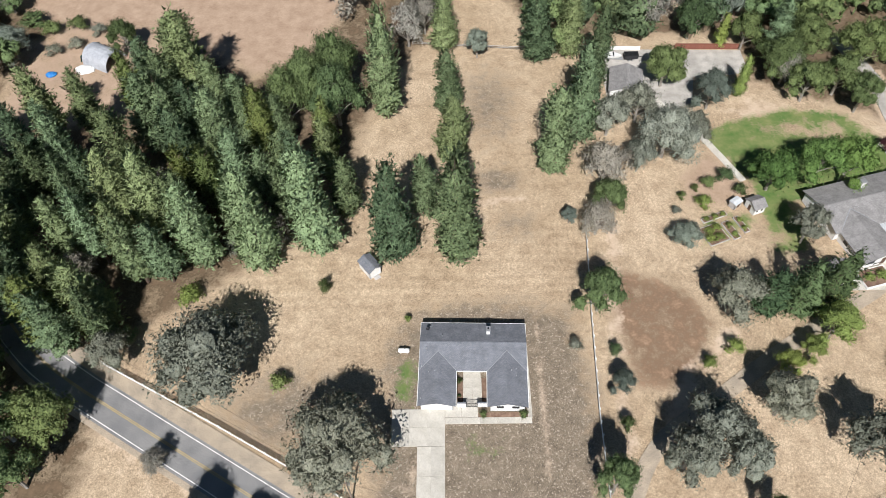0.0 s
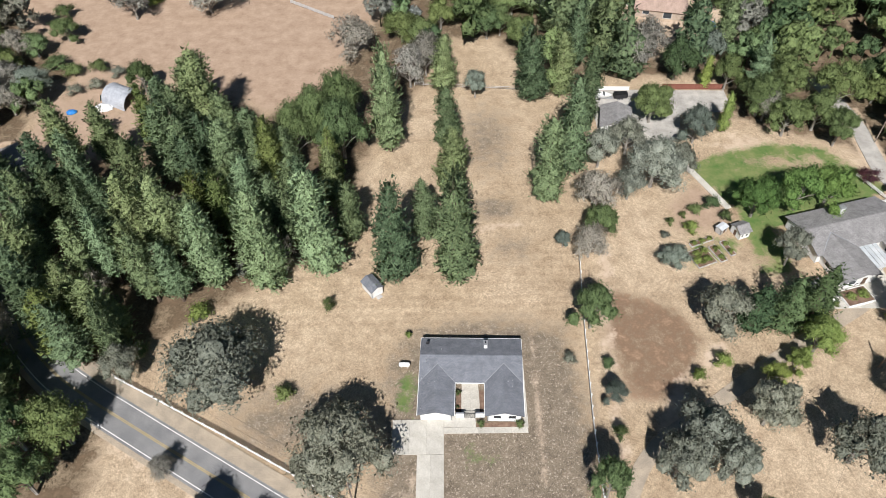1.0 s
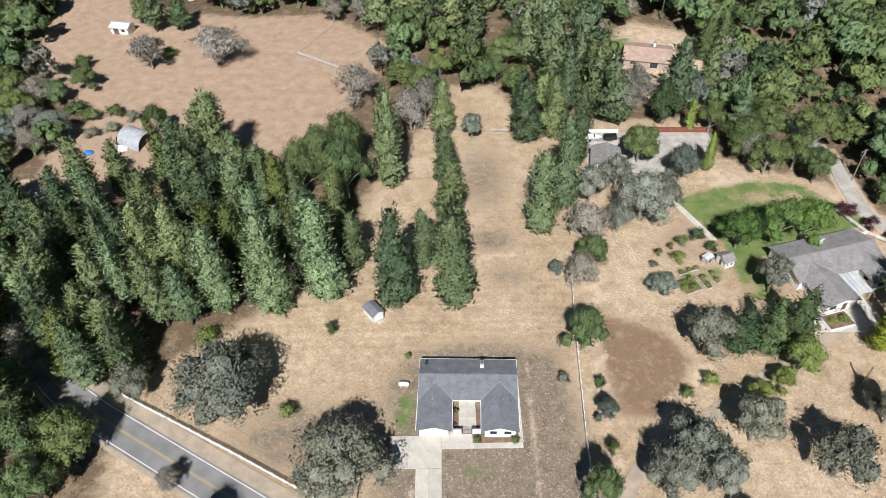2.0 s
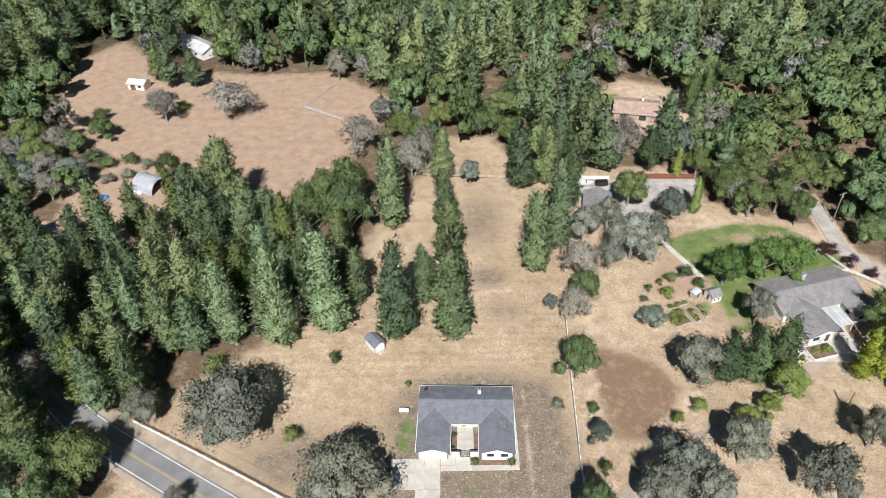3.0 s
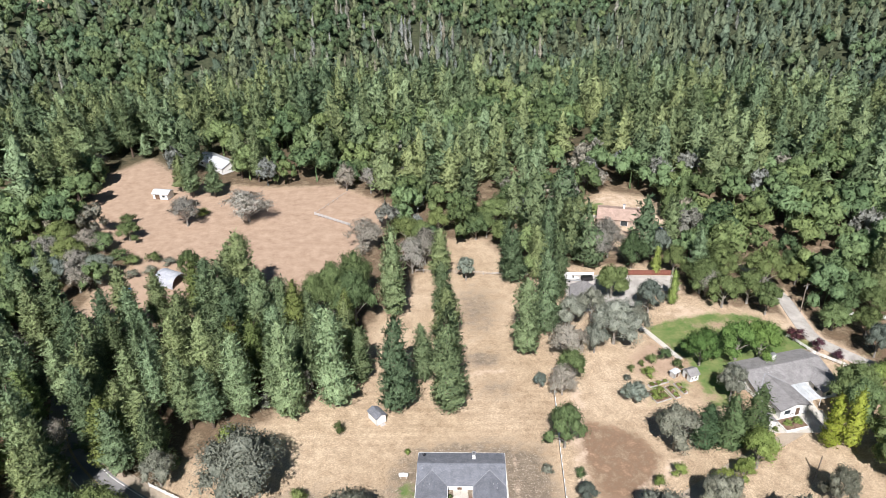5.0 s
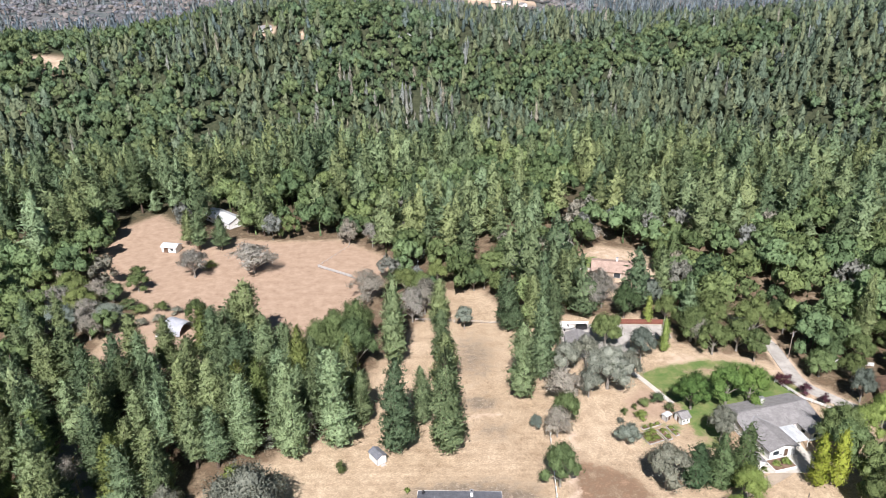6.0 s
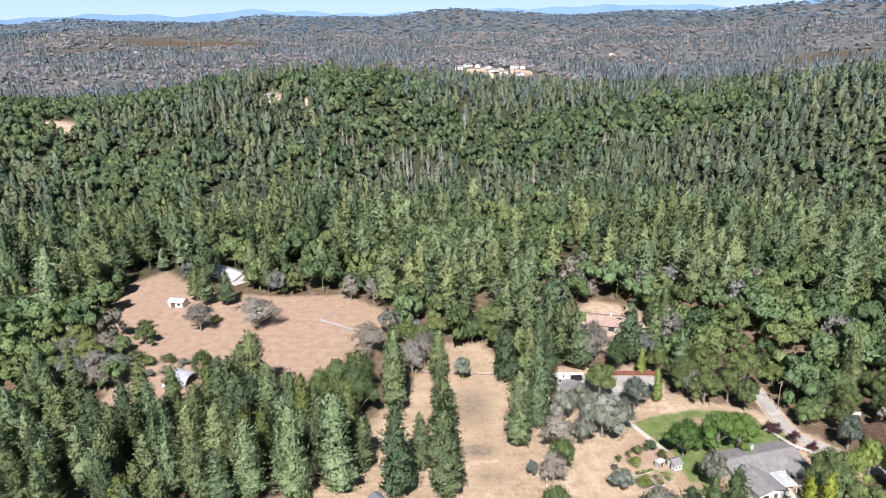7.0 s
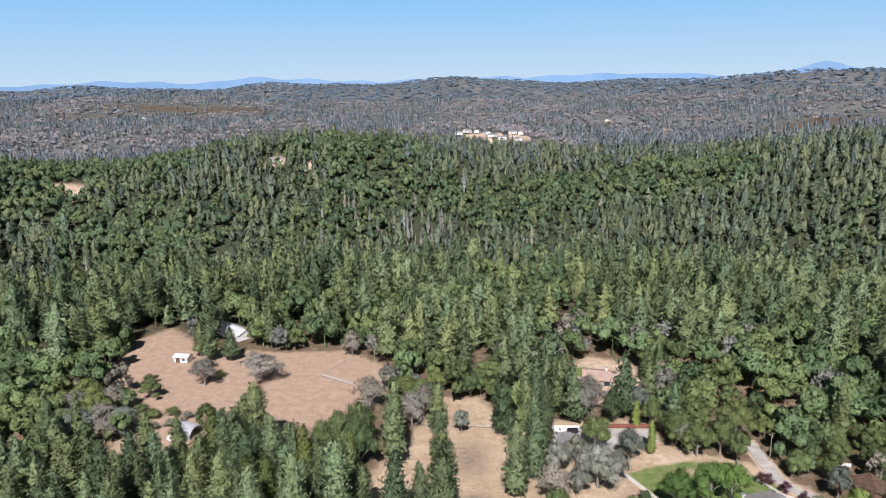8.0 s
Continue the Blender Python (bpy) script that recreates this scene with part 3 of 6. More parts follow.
# ---- houses ----
def wall_piece(bm, length, height, openings, thick=0.16, gable=0.0):
    """A wall along +x with openings (x0, x1, sill, head) cut through it, and a gable on top."""
    xs = 0.0
    for x0, x1, sill, head in sorted(openings):
        box(bm, xs, 0, 0, x0, thick, height)
        if sill > 0:
            box(bm, x0, 0, 0, x1, thick, sill)
        box(bm, x0, 0, head, x1, thick, height)
        xs = x1
    box(bm, xs, 0, 0, length, thick, height)
    if gable:
        a = [bm.verts.new((x, y, z)) for y in (0, thick) for x, z in ((0, height), (length, height), (length / 2, height + gable))]
        for f in ((0, 1, 2), (5, 4, 3), (0, 3, 4, 1), (1, 4, 5, 2), (2, 5, 3, 0)):
            bm.faces.new([a[i] for i in f])
    return bm


def put_wall(house, x, y, turn, length, height, openings=(), gable=0.0, material=None):
    """A wall with its windows and doors; openings: x0, x1, sill, head, what."""
    w = part("wall", wall_piece(B(), length, height, [o[:4] for o in openings], 0.16, gable), material or M_white, house)
    w.matrix_basis = pose(x, y, 0, 0, 0, turn)
    for x0, x1, sill, head, what in openings:
        if what == "window":
            f = B()
            for b in ((x0, sill, x1, sill + 0.07), (x0, head - 0.07, x1, head), (x0, sill + 0.07, x0 + 0.07, head - 0.07), (x1 - 0.07, sill + 0.07, x1, head - 0.07)):
                box(f, b[0], -0.03, b[1], b[2], 0.08, b[3])
            win = part("window", f, M_white, w)
            part("pane", box(B(), x0 + 0.07, 0.02, sill + 0.07, x1 - 0.07, 0.05, head - 0.07), M_glass, win, "dark glass pane")
        elif what == "garage":
            g = B()
            n = 4
            for i in range(n):
                box(g, x0 + 0.02, 0.04, 0.03 + (head - 0.03) * i / n + 0.012, x1 - 0.02, 0.09, 0.03 + (head - 0.03) * (i + 1) / n - 0.012)
            part("garage_door", g, M_white, w, "white sectional garage door")
        else:
            door = part("door", box(B(), x0 + 0.03, 0.03, 0.02, x1 - 0.03, 0.08, head - 0.02), M_brown, w, "brown panelled door")
            part("handle", box(B(), x1 - 0.16, -0.02, 0.98, x1 - 0.10, 0.03, 1.04), M_galvanised, door)
    return w


def gable_roof(bm, x0, x1, y0, y1, eave, rise, thick=0.14):
    """Two slopes with the ridge along x."""
    m = (y0 + y1) / 2
    slab(bm, [(x0, y0, eave), (x1, y0, eave), (x1, m, eave + rise), (x0, m, eave + rise)], thick)
    slab(bm, [(x1, y1, eave), (x0, y1, eave), (x0, m, eave + rise), (x1, m, eave + rise)], thick)
    return bm


def vent_pipe(house, x, y, z, h=0.5, r=0.07):
    part("vent_pipe", tube(B(), [(x, y, z - 0.2), (x, y, z + h)], (r, r), 8), M_galvanised, house)


def ranch_house():
    """The U-shaped house round a front court."""
    h = thing("ranch_house", "U-shaped white ranch house with slate-grey shingle roof", "house", 2.65, 58.9, 0, -1.7)
    E, S = 2.65, 0.34  # eaves and slope
    wing = {"left": (-9.3, -2.85), "right": (2.45, 9.3)}
    y_front, y_mid, y_back = -8.1, -1.5, 8.0
    ridge_y = (y_mid + y_back) / 2
    rise = (ridge_y - y_mid) * S
    label = "slate-grey asphalt shingle slope"
    mids = {}
    for key, (a, b) in wing.items():
        mids[key] = ((a + b) / 2, y_mid + (b - a) / 2, E + (b - a) / 2 * S)
    roof_ob = part("roof", slab(B(), [(-9.3, ridge_y, E + rise), (-9.3, y_mid, E), mids["left"], (wing["left"][1], y_mid, E), (wing["right"][0], y_mid, E), mids["right"], (9.3, y_mid, E), (9.3, ridge_y, E + rise)], 0.16), M_roof_slate, h, label)
    part("roof_slope", slab(B(), [(-9.3, y_back, E), (-9.3, ridge_y, E + rise), (9.3, ridge_y, E + rise), (9.3, y_back, E)], 0.16), M_roof_slate, roof_ob, label)
    for key, (a, b) in wing.items():
        m, yv, top = mids[key]
        part("roof_slope", slab(B(), [(a, y_front, E), (m, y_front, top), (m, yv, top), (a, y_mid, E)], 0.16), M_roof_slate, roof_ob, label)
        part("roof_slope", slab(B(), [(b, y_front, E), (b, y_mid, E), (m, yv, top), (m, y_front, top)], 0.16), M_roof_slate, roof_ob, label)
    for key, (a, b) in wing.items():
        m, yv, top = mids[key]
        for x in (a, b):
            f = B()
            d = Vector((x, y_mid, E)) - Vector((m, yv, top))
            side = Vector((0, 0, 1)).cross(d).normalized() * 0.10
            p, q = Vector((m, yv, top + 0.012)), Vector((x, y_mid, E + 0.012))
            slab(f, [p + side, p - side, q - side, q + side], 0.01)
            part("valley_flashing", f, M_flashing, roof_ob, "pale metal valley flashing")
    part("ridge_cap", box(B(), -9.3, ridge_y - 0.14, E + rise - 0.03, 9.3, ridge_y + 0.14, E + rise + 0.03), M_roof_slate, roof_ob)
    for x0, y0, x1, y1 in ((-9.42, y_front, -9.3, y_back), (9.3, y_front, 9.42, y_back), (wing["left"][1], y_mid - 0.12, wing["right"][0], y_mid),
                           (wing["left"][1], y_front, wing["left"][1] + 0.11, y_mid - 0.12), (wing["right"][0] - 0.11, y_front, wing["right"][0], y_mid - 0.12), (-9.3, y_back, 9.3, y_back + 0.12)):
        part("gutter", box(B(), x0, y0, E - 0.2, x1, y1, E - 0.03), M_white, h)
    k = 0.5
    H = E - 0.1
    put_wall(h, -9.3 + k, y_front + k, 0, 6.45 - 2 * k, H, [(0.55, 4.9, 0, 2.25, "garage")], 0.93)
    put_wall(h, 2.45 + k, y_front + k, 0, 6.85 - 2 * k, H, [(1.0, 2.4, 0.9, 2.0, "window"), (3.6, 5.0, 0.9, 2.0, "window")], 1.0)
    put_wall(h, -2.85 - k, y_mid + 1.5, 0, 5.3 + 2 * k, H, [(2.5, 3.5, 0, 2.1, "door"), (0.7, 1.9, 0.8, 2.0, "window"), (4.2, 5.6, 0.8, 2.0, "window")])
    put_wall(h, 9.3 - k, y_back - k, 180, 18.6 - 2 * k, H, [(2, 3.6, 0.9, 2.0, "window"), (6, 8, 0.4, 2.1, "window"), (12, 13.5, 0.9, 2.0, "window")])
    put_wall(h, -9.3 + k, y_back - k, 270, 15.1, H, [(3, 4.4, 0.9, 2.0, "window"), (9.0, 9.9, 0, 2.05, "door")])
    put_wall(h, 9.3 - k, y_front + k, 90, 15.1, H, [(3, 4.4, 0.9, 2.0, "window"), (10, 11.6, 0.9, 2.0, "window")])
    put_wall(h, -2.85 - k, y_front + k, 90, 6.6, H, [(2, 3.4, 0.9, 2.0, "window")])
    put_wall(h, 2.45 + k, y_mid + k, 270, 6.6, H, [(2, 3.4, 0.9, 2.0, "window")])
    for x, turn in ((-9.3 + k, 90), (9.3 - k - 0.16, 90)):
        g = B()
        a = [g.verts.new((xx, y, z)) for xx in (0, 0.16) for y, z in ((y_mid, H), (y_back - k, H), (ridge_y, H + rise - 0.08))]
        for f in ((0, 1, 2), (5, 4, 3), (0, 3, 4, 1), (1, 4, 5, 2), (2, 5, 3, 0)):
            g.faces.new([a[i] for i in f])
        part("gable", g, M_white, h).matrix_basis = pose(x, 0, 0)
    ch = part("chimney", box(B(), 2.35, 5.2, 3.0, 3.0, 6.1, 4.75), M_white, h, "white boxed chimney")
    part("chimney_cap", box(B(), 2.27, 5.12, 4.75, 3.08, 6.18, 4.83), M_galvanised, ch)
    part("flue", tube(B(), [(2.67, 5.65, 4.83), (2.67, 5.65, 5.05)], (0.13, 0.13), 8), M_dark_metal, ch)
    for x, y, z, hh in ((-5.4, 4.6, 3.75, 0.5), (-8.1, 2.0, 3.6, 0.75), (-6.5, -2.0, 3.4, 0.4), (-7.6, -2.1, 3.1, 0.35), (-8.9, -0.9, 2.8, 0.5), (-8.8, -6.9, 2.75, 0.45), (6.6, -1.8, 3.5, 0.4), (7.4, -2.6, 3.2, 0.35), (7.4, -1.4, 3.2, 0.35)):
        vent_pipe(h, x, y, z, hh)
    dish = part("dish_mount", tube(B(), [(-8.2, 6.1, 3.2), (-8.2, 6.1, 4.1)], (0.03, 0.03), 6), M_dark_metal, h)
    bm = B()
    bmesh.ops.create_uvsphere(bm, u_segments=12, v_segments=6, radius=0.36, matrix=pose(-8.0, 5.95, 4.15, 60, 0, 20) @ Matrix.Diagonal((1, 1, 0.22, 1)))
    part("dish", bm, M_dark_metal, dish, "small dark satellite dish")
    part("antenna", tube(B(), [(-8.2, 6.1, 4.0), (-7.2, 6.3, 4.5)], (0.025, 0.02), 5), M_galvanised, dish)


ranch_house()


def court():
    paving("courtyard", "pale paved front court inside the U of the house", "court", [(0.95, 51.9, 4.0, 59.2, 2, 4)])
    for x0, x1, label in ((-0.15, 0.9, "narrow court bed with bark mulch and shrubs"), (4.05, 4.95, "narrow court bed with grass")):
        bed = thing("planting_bed", label, "flower bed", (x0 + x1) / 2, 54.9)
        w = (x1 - x0) / 2
        part("soil", box(B(), -w, -2.4, -0.1, w, 2.4, 0.07), M_bed_bark, bed)
        for k in range(7):
            part("edging", box(B(), w * (1 if x0 < 0 else -1) - 0.05, -2.4 + k * 0.69, 0, w * (1 if x0 < 0 else -1) + 0.05, -1.8 + k * 0.69, 0.13), M_concrete, bed)
    front = thing("planting_bed", "bark-mulched bed below the white gable", "flower bed", 7.4, 50.45)
    part("soil", box(B(), -4.0, -0.42, -0.1, 4.0, 0.42, 0.075), M_bed_bark, front)
    gate = thing("iron_gate", "closed grey iron double gate of the court", "gate", 2.3, 51.9, 0, -1.7)
    for s in (-1, 1):
        leaf = part("gate_leaf", box(B(), 0.02 if s > 0 else -0.85, -0.025, 0.1, 0.85 if s > 0 else -0.02, 0.025, 0.16), M_dark_metal, gate)
        part("top_rail", box(B(), 0.02 if s > 0 else -0.85, -0.025, 1.5, 0.85 if s > 0 else -0.02, 0.025, 1.57), M_dark_metal, leaf)
        for k in range(8):
            x = s * (0.05 + 0.11 * k)
            part("bar", box(B(), x - 0.014, -0.014, 0.16, x + 0.014, 0.014, 1.5), M_dark_metal, leaf)
        part("gate_post", box(B(), s * 0.9 - 0.06, -0.06, 0, s * 0.9 + 0.06, 0.06, 1.8), M_dark_metal, gate)
    for x0, x1 in ((-0.2, 1.3), (3.3, 4.9)):
        w = thing("court_wall", "low white rendered wall beside the iron gate", "wall", x0, 52.0, 0, -1.7)
        part("wall", box(B(), 0, -0.09, 0, x1 - x0, 0.09, 1.55), M_white, w)
        part("coping", box(B(), -0.02, -0.13, 1.55, x1 - x0 + 0.02, 0.13, 1.62), M_roof_slate, w)


court()


def gable_building(name, label, category, x, y, turn, w, d, eave, rise, roof, wall=None, openings=(), over=0.35, z=None, group="", chimney=False):
    """A plain gabled building; w along the ridge. openings: side ('s', 'n', 'e', 'w') and a wall opening."""
    z = float(land(x, y)) if z is None else z
    t = thing(name, label, category, x, y, z, turn, group)
    hw, hd = w / 2, d / 2
    for side, px, py, a, length, g in (("s", -hw, -hd, 0, w, 0), ("n", hw, hd, 180, w, 0), ("e", hw, -hd, 90, d, rise * d / (d + 2 * over)), ("w", -hw, hd, 270, d, rise * d / (d + 2 * over))):
        put_wall(t, px, py, a, length, eave - 0.02, [o[1:] for o in openings if o[0] == side], max(0, g - 0.12), wall)
    r = part("roof", gable_roof(B(), -hw - over, hw + over, -hd - over, hd + over, eave, rise), roof, t)
    part("ridge_cap", box(B(), -hw - over, -0.12, eave + rise - 0.02, hw + over, 0.12, eave + rise + 0.035), roof, r)
    if chimney:
        c = part("chimney", box(B(), hw * 0.2, hd * 0.3, eave, hw * 0.2 + 0.8, hd * 0.3 + 0.8, eave + rise + 0.9), M_white, t)
        part("chimney_cap", box(B(), hw * 0.2 - 0.08, hd * 0.3 - 0.08, eave + rise + 0.9, hw * 0.2 + 0.88, hd * 0.3 + 0.88, eave + rise + 1.0), M_galvanised, c)
    return t


shed = gable_building("garden_shed", "small white shed with dark grey shingle roof", "shed", -16.7, 80.9, 128, 3.7, 2.6, 2.1, 0.75, M_roof_slate, None, [("e", 0.7, 1.7, 0, 1.8, "window")], 0.2)
part("ramp", slab(B(), [(-2.7, -0.6, 0.05), (-1.85, -0.6, 0.22), (-1.85, 0.6, 0.22), (-2.7, 0.6, 0.05)], 0.06), M_weathered, shed)


def gas_tank():
    t = thing("gas_tank", "white horizontal propane tank on dry grass", "tank", -9.6, 62.6, 0, -2)
    bm = tube(B(), [(-1.05, 0, 0.75), (-1.0, 0, 0.75), (-0.8, 0, 0.75), (0.8, 0, 0.75), (1.0, 0, 0.75), (1.05, 0, 0.75)], (0.12, 0.34, 0.45, 0.45, 0.34, 0.12), 16)
    part("tank", bm, M_white, t)
    part("valve_hood", tube(B(), [(0, 0, 1.18), (0, 0, 1.36)], (0.16, 0.14), 10), M_white, t)
    for x in (-0.6, 0.6):
        part("foot", box(B(), x - 0.08, -0.3, -0.1, x + 0.08, 0.3, 0.36), M_concrete, t)


gas_tank()


def east_house():
    """The big grey-roofed house across the gravel drive."""
    h = thing("grey_roofed_house", "large white house with weathered grey shingle roof", "house", 83.5, 94.3, 0, 15)
    main = B()
    gable_roof(main, -11.5, 10.5, -5.8, 6.0, 2.7, 1.75)
    r = part("roof", main, M_roof_grey, h)
    part("ridge_cap", box(B(), -11.5, 0, 4.42, 10.5, 0.24, 4.49), M_roof_grey, r)
    # wings run towards the drive, ridges across
    for x0, x1, y0, top in ((-10.5, -2.0, -13.5, 1.3), (3.5, 10.5, -10.5, 1.15)):
        m = (x0 + x1) / 2
        w = B()
        slab(w, [(x0, y0, 2.68), (m, y0, 2.68 + top), (m, -1.6, 2.68 + top), (x0, -5.75, 2.68)], 0.14)
        slab(w, [(x1, -5.75, 2.68), (m, -1.6, 2.68 + top), (m, y0, 2.68 + top), (x1, y0, 2.68)], 0.14)
        wr = part("wing_roof", w, M_roof_grey, h)
        f = B()
        for a, b in (((m, -1.6), (x0, -5.75)), ((m, -1.6), (x1, -5.75))):
            p, q = Vector((*a, 2.7 + top)), Vector((*b, 2.7))
            s = Vector((0, 0, 1)).cross(q - p).normalized() * 0.10
            slab(f, [p + s, p - s, q - s, q + s], 0.012)
        part("valley_flashing", f, M_flashing, wr)
        put_wall(h, x0 + 0.5, y0 + 0.6, 0, x1 - x0 - 1.0, 2.6, [(1.0, 2.8, 0.8, 2.1, "window"), (4.2, 5.3, 0, 2.1, "door")], top - 0.25)
        put_wall(h, x0 + 0.5, -5.3, 270, -5.3 - y0 - 0.6, 2.6, [(1.5, 2.9, 0.9, 2.0, "window")])
        put_wall(h, x1 - 0.5, y0 + 0.6, 90, -5.3 - y0 - 0.6, 2.6, [(1.5, 2.9, 0.9, 2.0, "window")])
    put_wall(h, -11, -5.3, 0, 21, 2.6, [(9.6, 12.2, 0.1, 2.1, "window")])
    put_wall(h, 10, 5.4, 180, 21, 2.6, [(2, 3.6, 0.9, 2, "window"), (8, 10, 0.9, 2, "window"), (15, 17, 0.9, 2, "window")])
    put_wall(h, -11, 5.4, 270, 10.7, 2.6, [(4, 6, 0.9, 2, "window")], 1.5)
    put_wall(h, 10, -5.3, 90, 10.7, 2.6, [(4, 6, 0.9, 2, "window")], 1.5)
    c = part("chimney", box(B(), -1.2, 2.6, 3.2, -0.2, 3.5, 5.3), M_white, h, "white boxed chimney")
    part("chimney_cap", box(B(), -1.3, 2.5, 5.3, -0.1, 3.6, 5.4), M_galvanised, c)
    for x, y, z in ((-3.4, 1.8, 3.9), (-4.6, -1.7, 3.7), (-5.3, -1.6, 3.7), (6.8, -3.4, 3.3), (5.9, -4.6, 3.1)):
        vent_pipe(h, x, y, z, 0.45)
    # patio cover between the wings
    p = thing("patio_cover", "pale panelled patio cover between the house wings", "patio cover", 84.9, 86.9, 0, 15)
    for k in range(5):
        x = -2.4 + k * 1.02
        part("roof_panel", slab(B(), [(x, -4.2, 2.45), (x + 0.94, -4.2, 2.45), (x + 0.94, 2.2, 2.62), (x, 2.2, 2.62)], 0.05), M_roof_white, p)
    for k in range(5):
        part("beam", box(B(), -2.45, -4.2 + 1.5 * k, 2.26, 2.65, -4.08 + 1.5 * k, 2.38), M_white, p)
    for x in (-2.3, 0.1, 2.5):
        part("post", box(B(), x - 0.06, -4.2, 0, x + 0.06, -4.08, 2.3), M_white, p)
    paving("patio", "pale concrete patio in front of the grey-roofed house", "patio", [(73.5, 74.5, 88.5, 82.0, 5, 3), (82.0, 82.05, 87.5, 86.0, 2, 2)])
    gable_building("small_outbuilding", "small white outbuilding with grey shingle roof", "outbuilding", 72.6, 77.6, 105, 4.4, 3.6, 2.2, 0.8, M_roof_grey, None, [("s", 1.0, 2.0, 0.9, 1.8, "window")], 0.25)
    bed = thing("raised_planter", "raised garden bed inside low white walls", "planter", 79.3, 77.2, 0, 15)
    for b in ((-3, -2, 3, -1.85), (-3, 1.85, 3, 2), (-3, -1.85, -2.85, 1.85), (2.85, -1.85, 3, 1.85)):
        part("planter_wall", box(B(), b[0], b[1], 0, b[2], b[3], 0.6), M_white, bed)
    part("soil", box(B(), -2.85, -1.85, 0, 2.85, 1.85, 0.45), M_bed_bark, bed)


east_house()
gable_building("playhouse", "small white playhouse with grey gabled roof", "playhouse", 61.2, 94.8, 20, 2.6, 3.0, 1.9, 0.95, M_roof_grey, None, [("s", 0.4, 1.0, 0.6, 1.4, "window"), ("s", 1.5, 2.1, 0.6, 1.4, "window"), ("w", 1.0, 1.8, 0, 1.6, "door")], 0.25)
gable_building("potting_shed", "tiny grey potting shed beside the vegetable beds", "shed", 57.4, 95.6, 35, 2.0, 1.5, 1.6, 0.2, M_roof_white, M_weathered, [("s", 0.8, 1.6, 0, 1.5, "door")], 0.15)
gable_building("garage", "pale garage with grey roof beside the gravel yard", "garage", 40.4, 132.2, 80, 8.0, 7.0, 2.6, 1.5, M_roof_grey, None, [("e", 1, 3.4, 0, 2.2, "garage"), ("s", 2, 3.2, 0.9, 2, "window")], 0.4)
gable_building("tan_roofed_house", "house with faded tan roof behind grey oaks", "house", 62.5, 186.5, -14, 14, 11, 2.5, 1.7, M_roof_brown, M_tan, [("s", 2, 4, 0.9, 2.1, "window"), ("s", 8, 10.5, 0.2, 2.2, "window"), ("e", 4, 6, 0.9, 2.1, "window")], 0.5, chimney=True)
gable_building("white_roofed_house", "white house with pale metal roof among pines", "house", -100, 246, -42, 20, 8.5, 2.8, 1.9, M_roof_white, None, [("s", 3, 5, 0.9, 2.1, "window"), ("s", 9, 11, 0.4, 2.1, "window"), ("s", 14, 16, 0.9, 2.1, "window")], 0.4)
gable_building("field_shed", "small pale shed with light metal roof", "shed", -113, 213.5, -12, 6.5, 4.5, 2.4, 1.0, M_roof_white, None, [("s", 1, 3, 0, 2.1, "door"), ("s", 4, 5.4, 0.9, 1.9, "window")], 0.4)
gable_building("brown_house", "dark brown timber house among trees", "house", 121, 103, 70, 10, 8, 2.8, 2.0, M_brown, M_brown, [("s", 2, 4, 0.9, 2.1, "window"), ("w", 2, 4, 0.9, 2.1, "window")], 0.5)


def shelter():
    """The tarpaulin-covered round shelter by the stand, with its clutter."""
    t = thing("tarpaulin_shelter", "round-topped shelter under a grey tarpaulin", "shelter", -87.5, 146.8, 0, 62)
    n, w, l, top = 12, 3.6, 8.0, 3.6
    bm = B()
    rows = []
    for y in np.linspace(-l / 2, l / 2, 6):
        rows.append([[bm.verts.new((math.cos(math.pi * k / n) * (w + o), y, math.sin(math.pi * k / n) * (top + o) + 0.05 * math.sin(y * 3 + k))) for k in range(n + 1)] for o in (0, -0.05)])
    for a, b in zip(rows, rows[1:]):
        for s in (0, 1):
            for k in range(n):
                bm.faces.new((a[s][k], a[s][k + 1], b[s][k + 1], b[s][k]))
    part("cover", bm, M_tarp_grey, t)
    for y in (-l / 2, 0, l / 2):
        part("hoop", tube(B(), [(math.cos(math.pi * k / n) * (w - 0.1), y, math.sin(math.pi * k / n) * (top - 0.1)) for k in range(n + 1)], [0.04] * (n + 1), 5), M_galvanised, t)
    part("end_sheet", slab(B(), [(-3.3, l / 2 + 0.1, 2.2), (3.3, l / 2 + 0.1, 2.2), (3.4, l / 2 + 1.0, 0.1), (-3.4, l / 2 + 1.0, 0.1)], 0.04), M_tarp_green, t, "green end sheet")
    heap = thing("covered_heap", "heap under a crumpled white sheet", "covered heap", -91.5, 143.0)
    bm = B()
    bmesh.ops.create_icosphere(bm, subdivisions=3, radius=1.0)
    for v in bm.verts:
        v.co = Vector((v.co.x * 2.4, v.co.y * 1.5, max(v.co.z, 0) * 1.3)) * (1 + 0.18 * noise.noise(v.co * 2.5))
    part("sheet", bm, M_white, heap)
    blue = thing("tarpaulin_heap", "heap under a bright blue tarpaulin", "covered heap", -99.5, 141.5, 0, 20)
    bm = B()
    bmesh.ops.create_icosphere(bm, subdivisions=3, radius=1.0)
    for v in bm.verts:
        v.co = Vector((v.co.x * 1.3, v.co.y * 0.9, max(v.co.z, 0) * 0.9)) * (1 + 0.2 * noise.noise(v.co * 2.5))
    part("sheet", bm, M_tarp_blue, blue)


shelter()


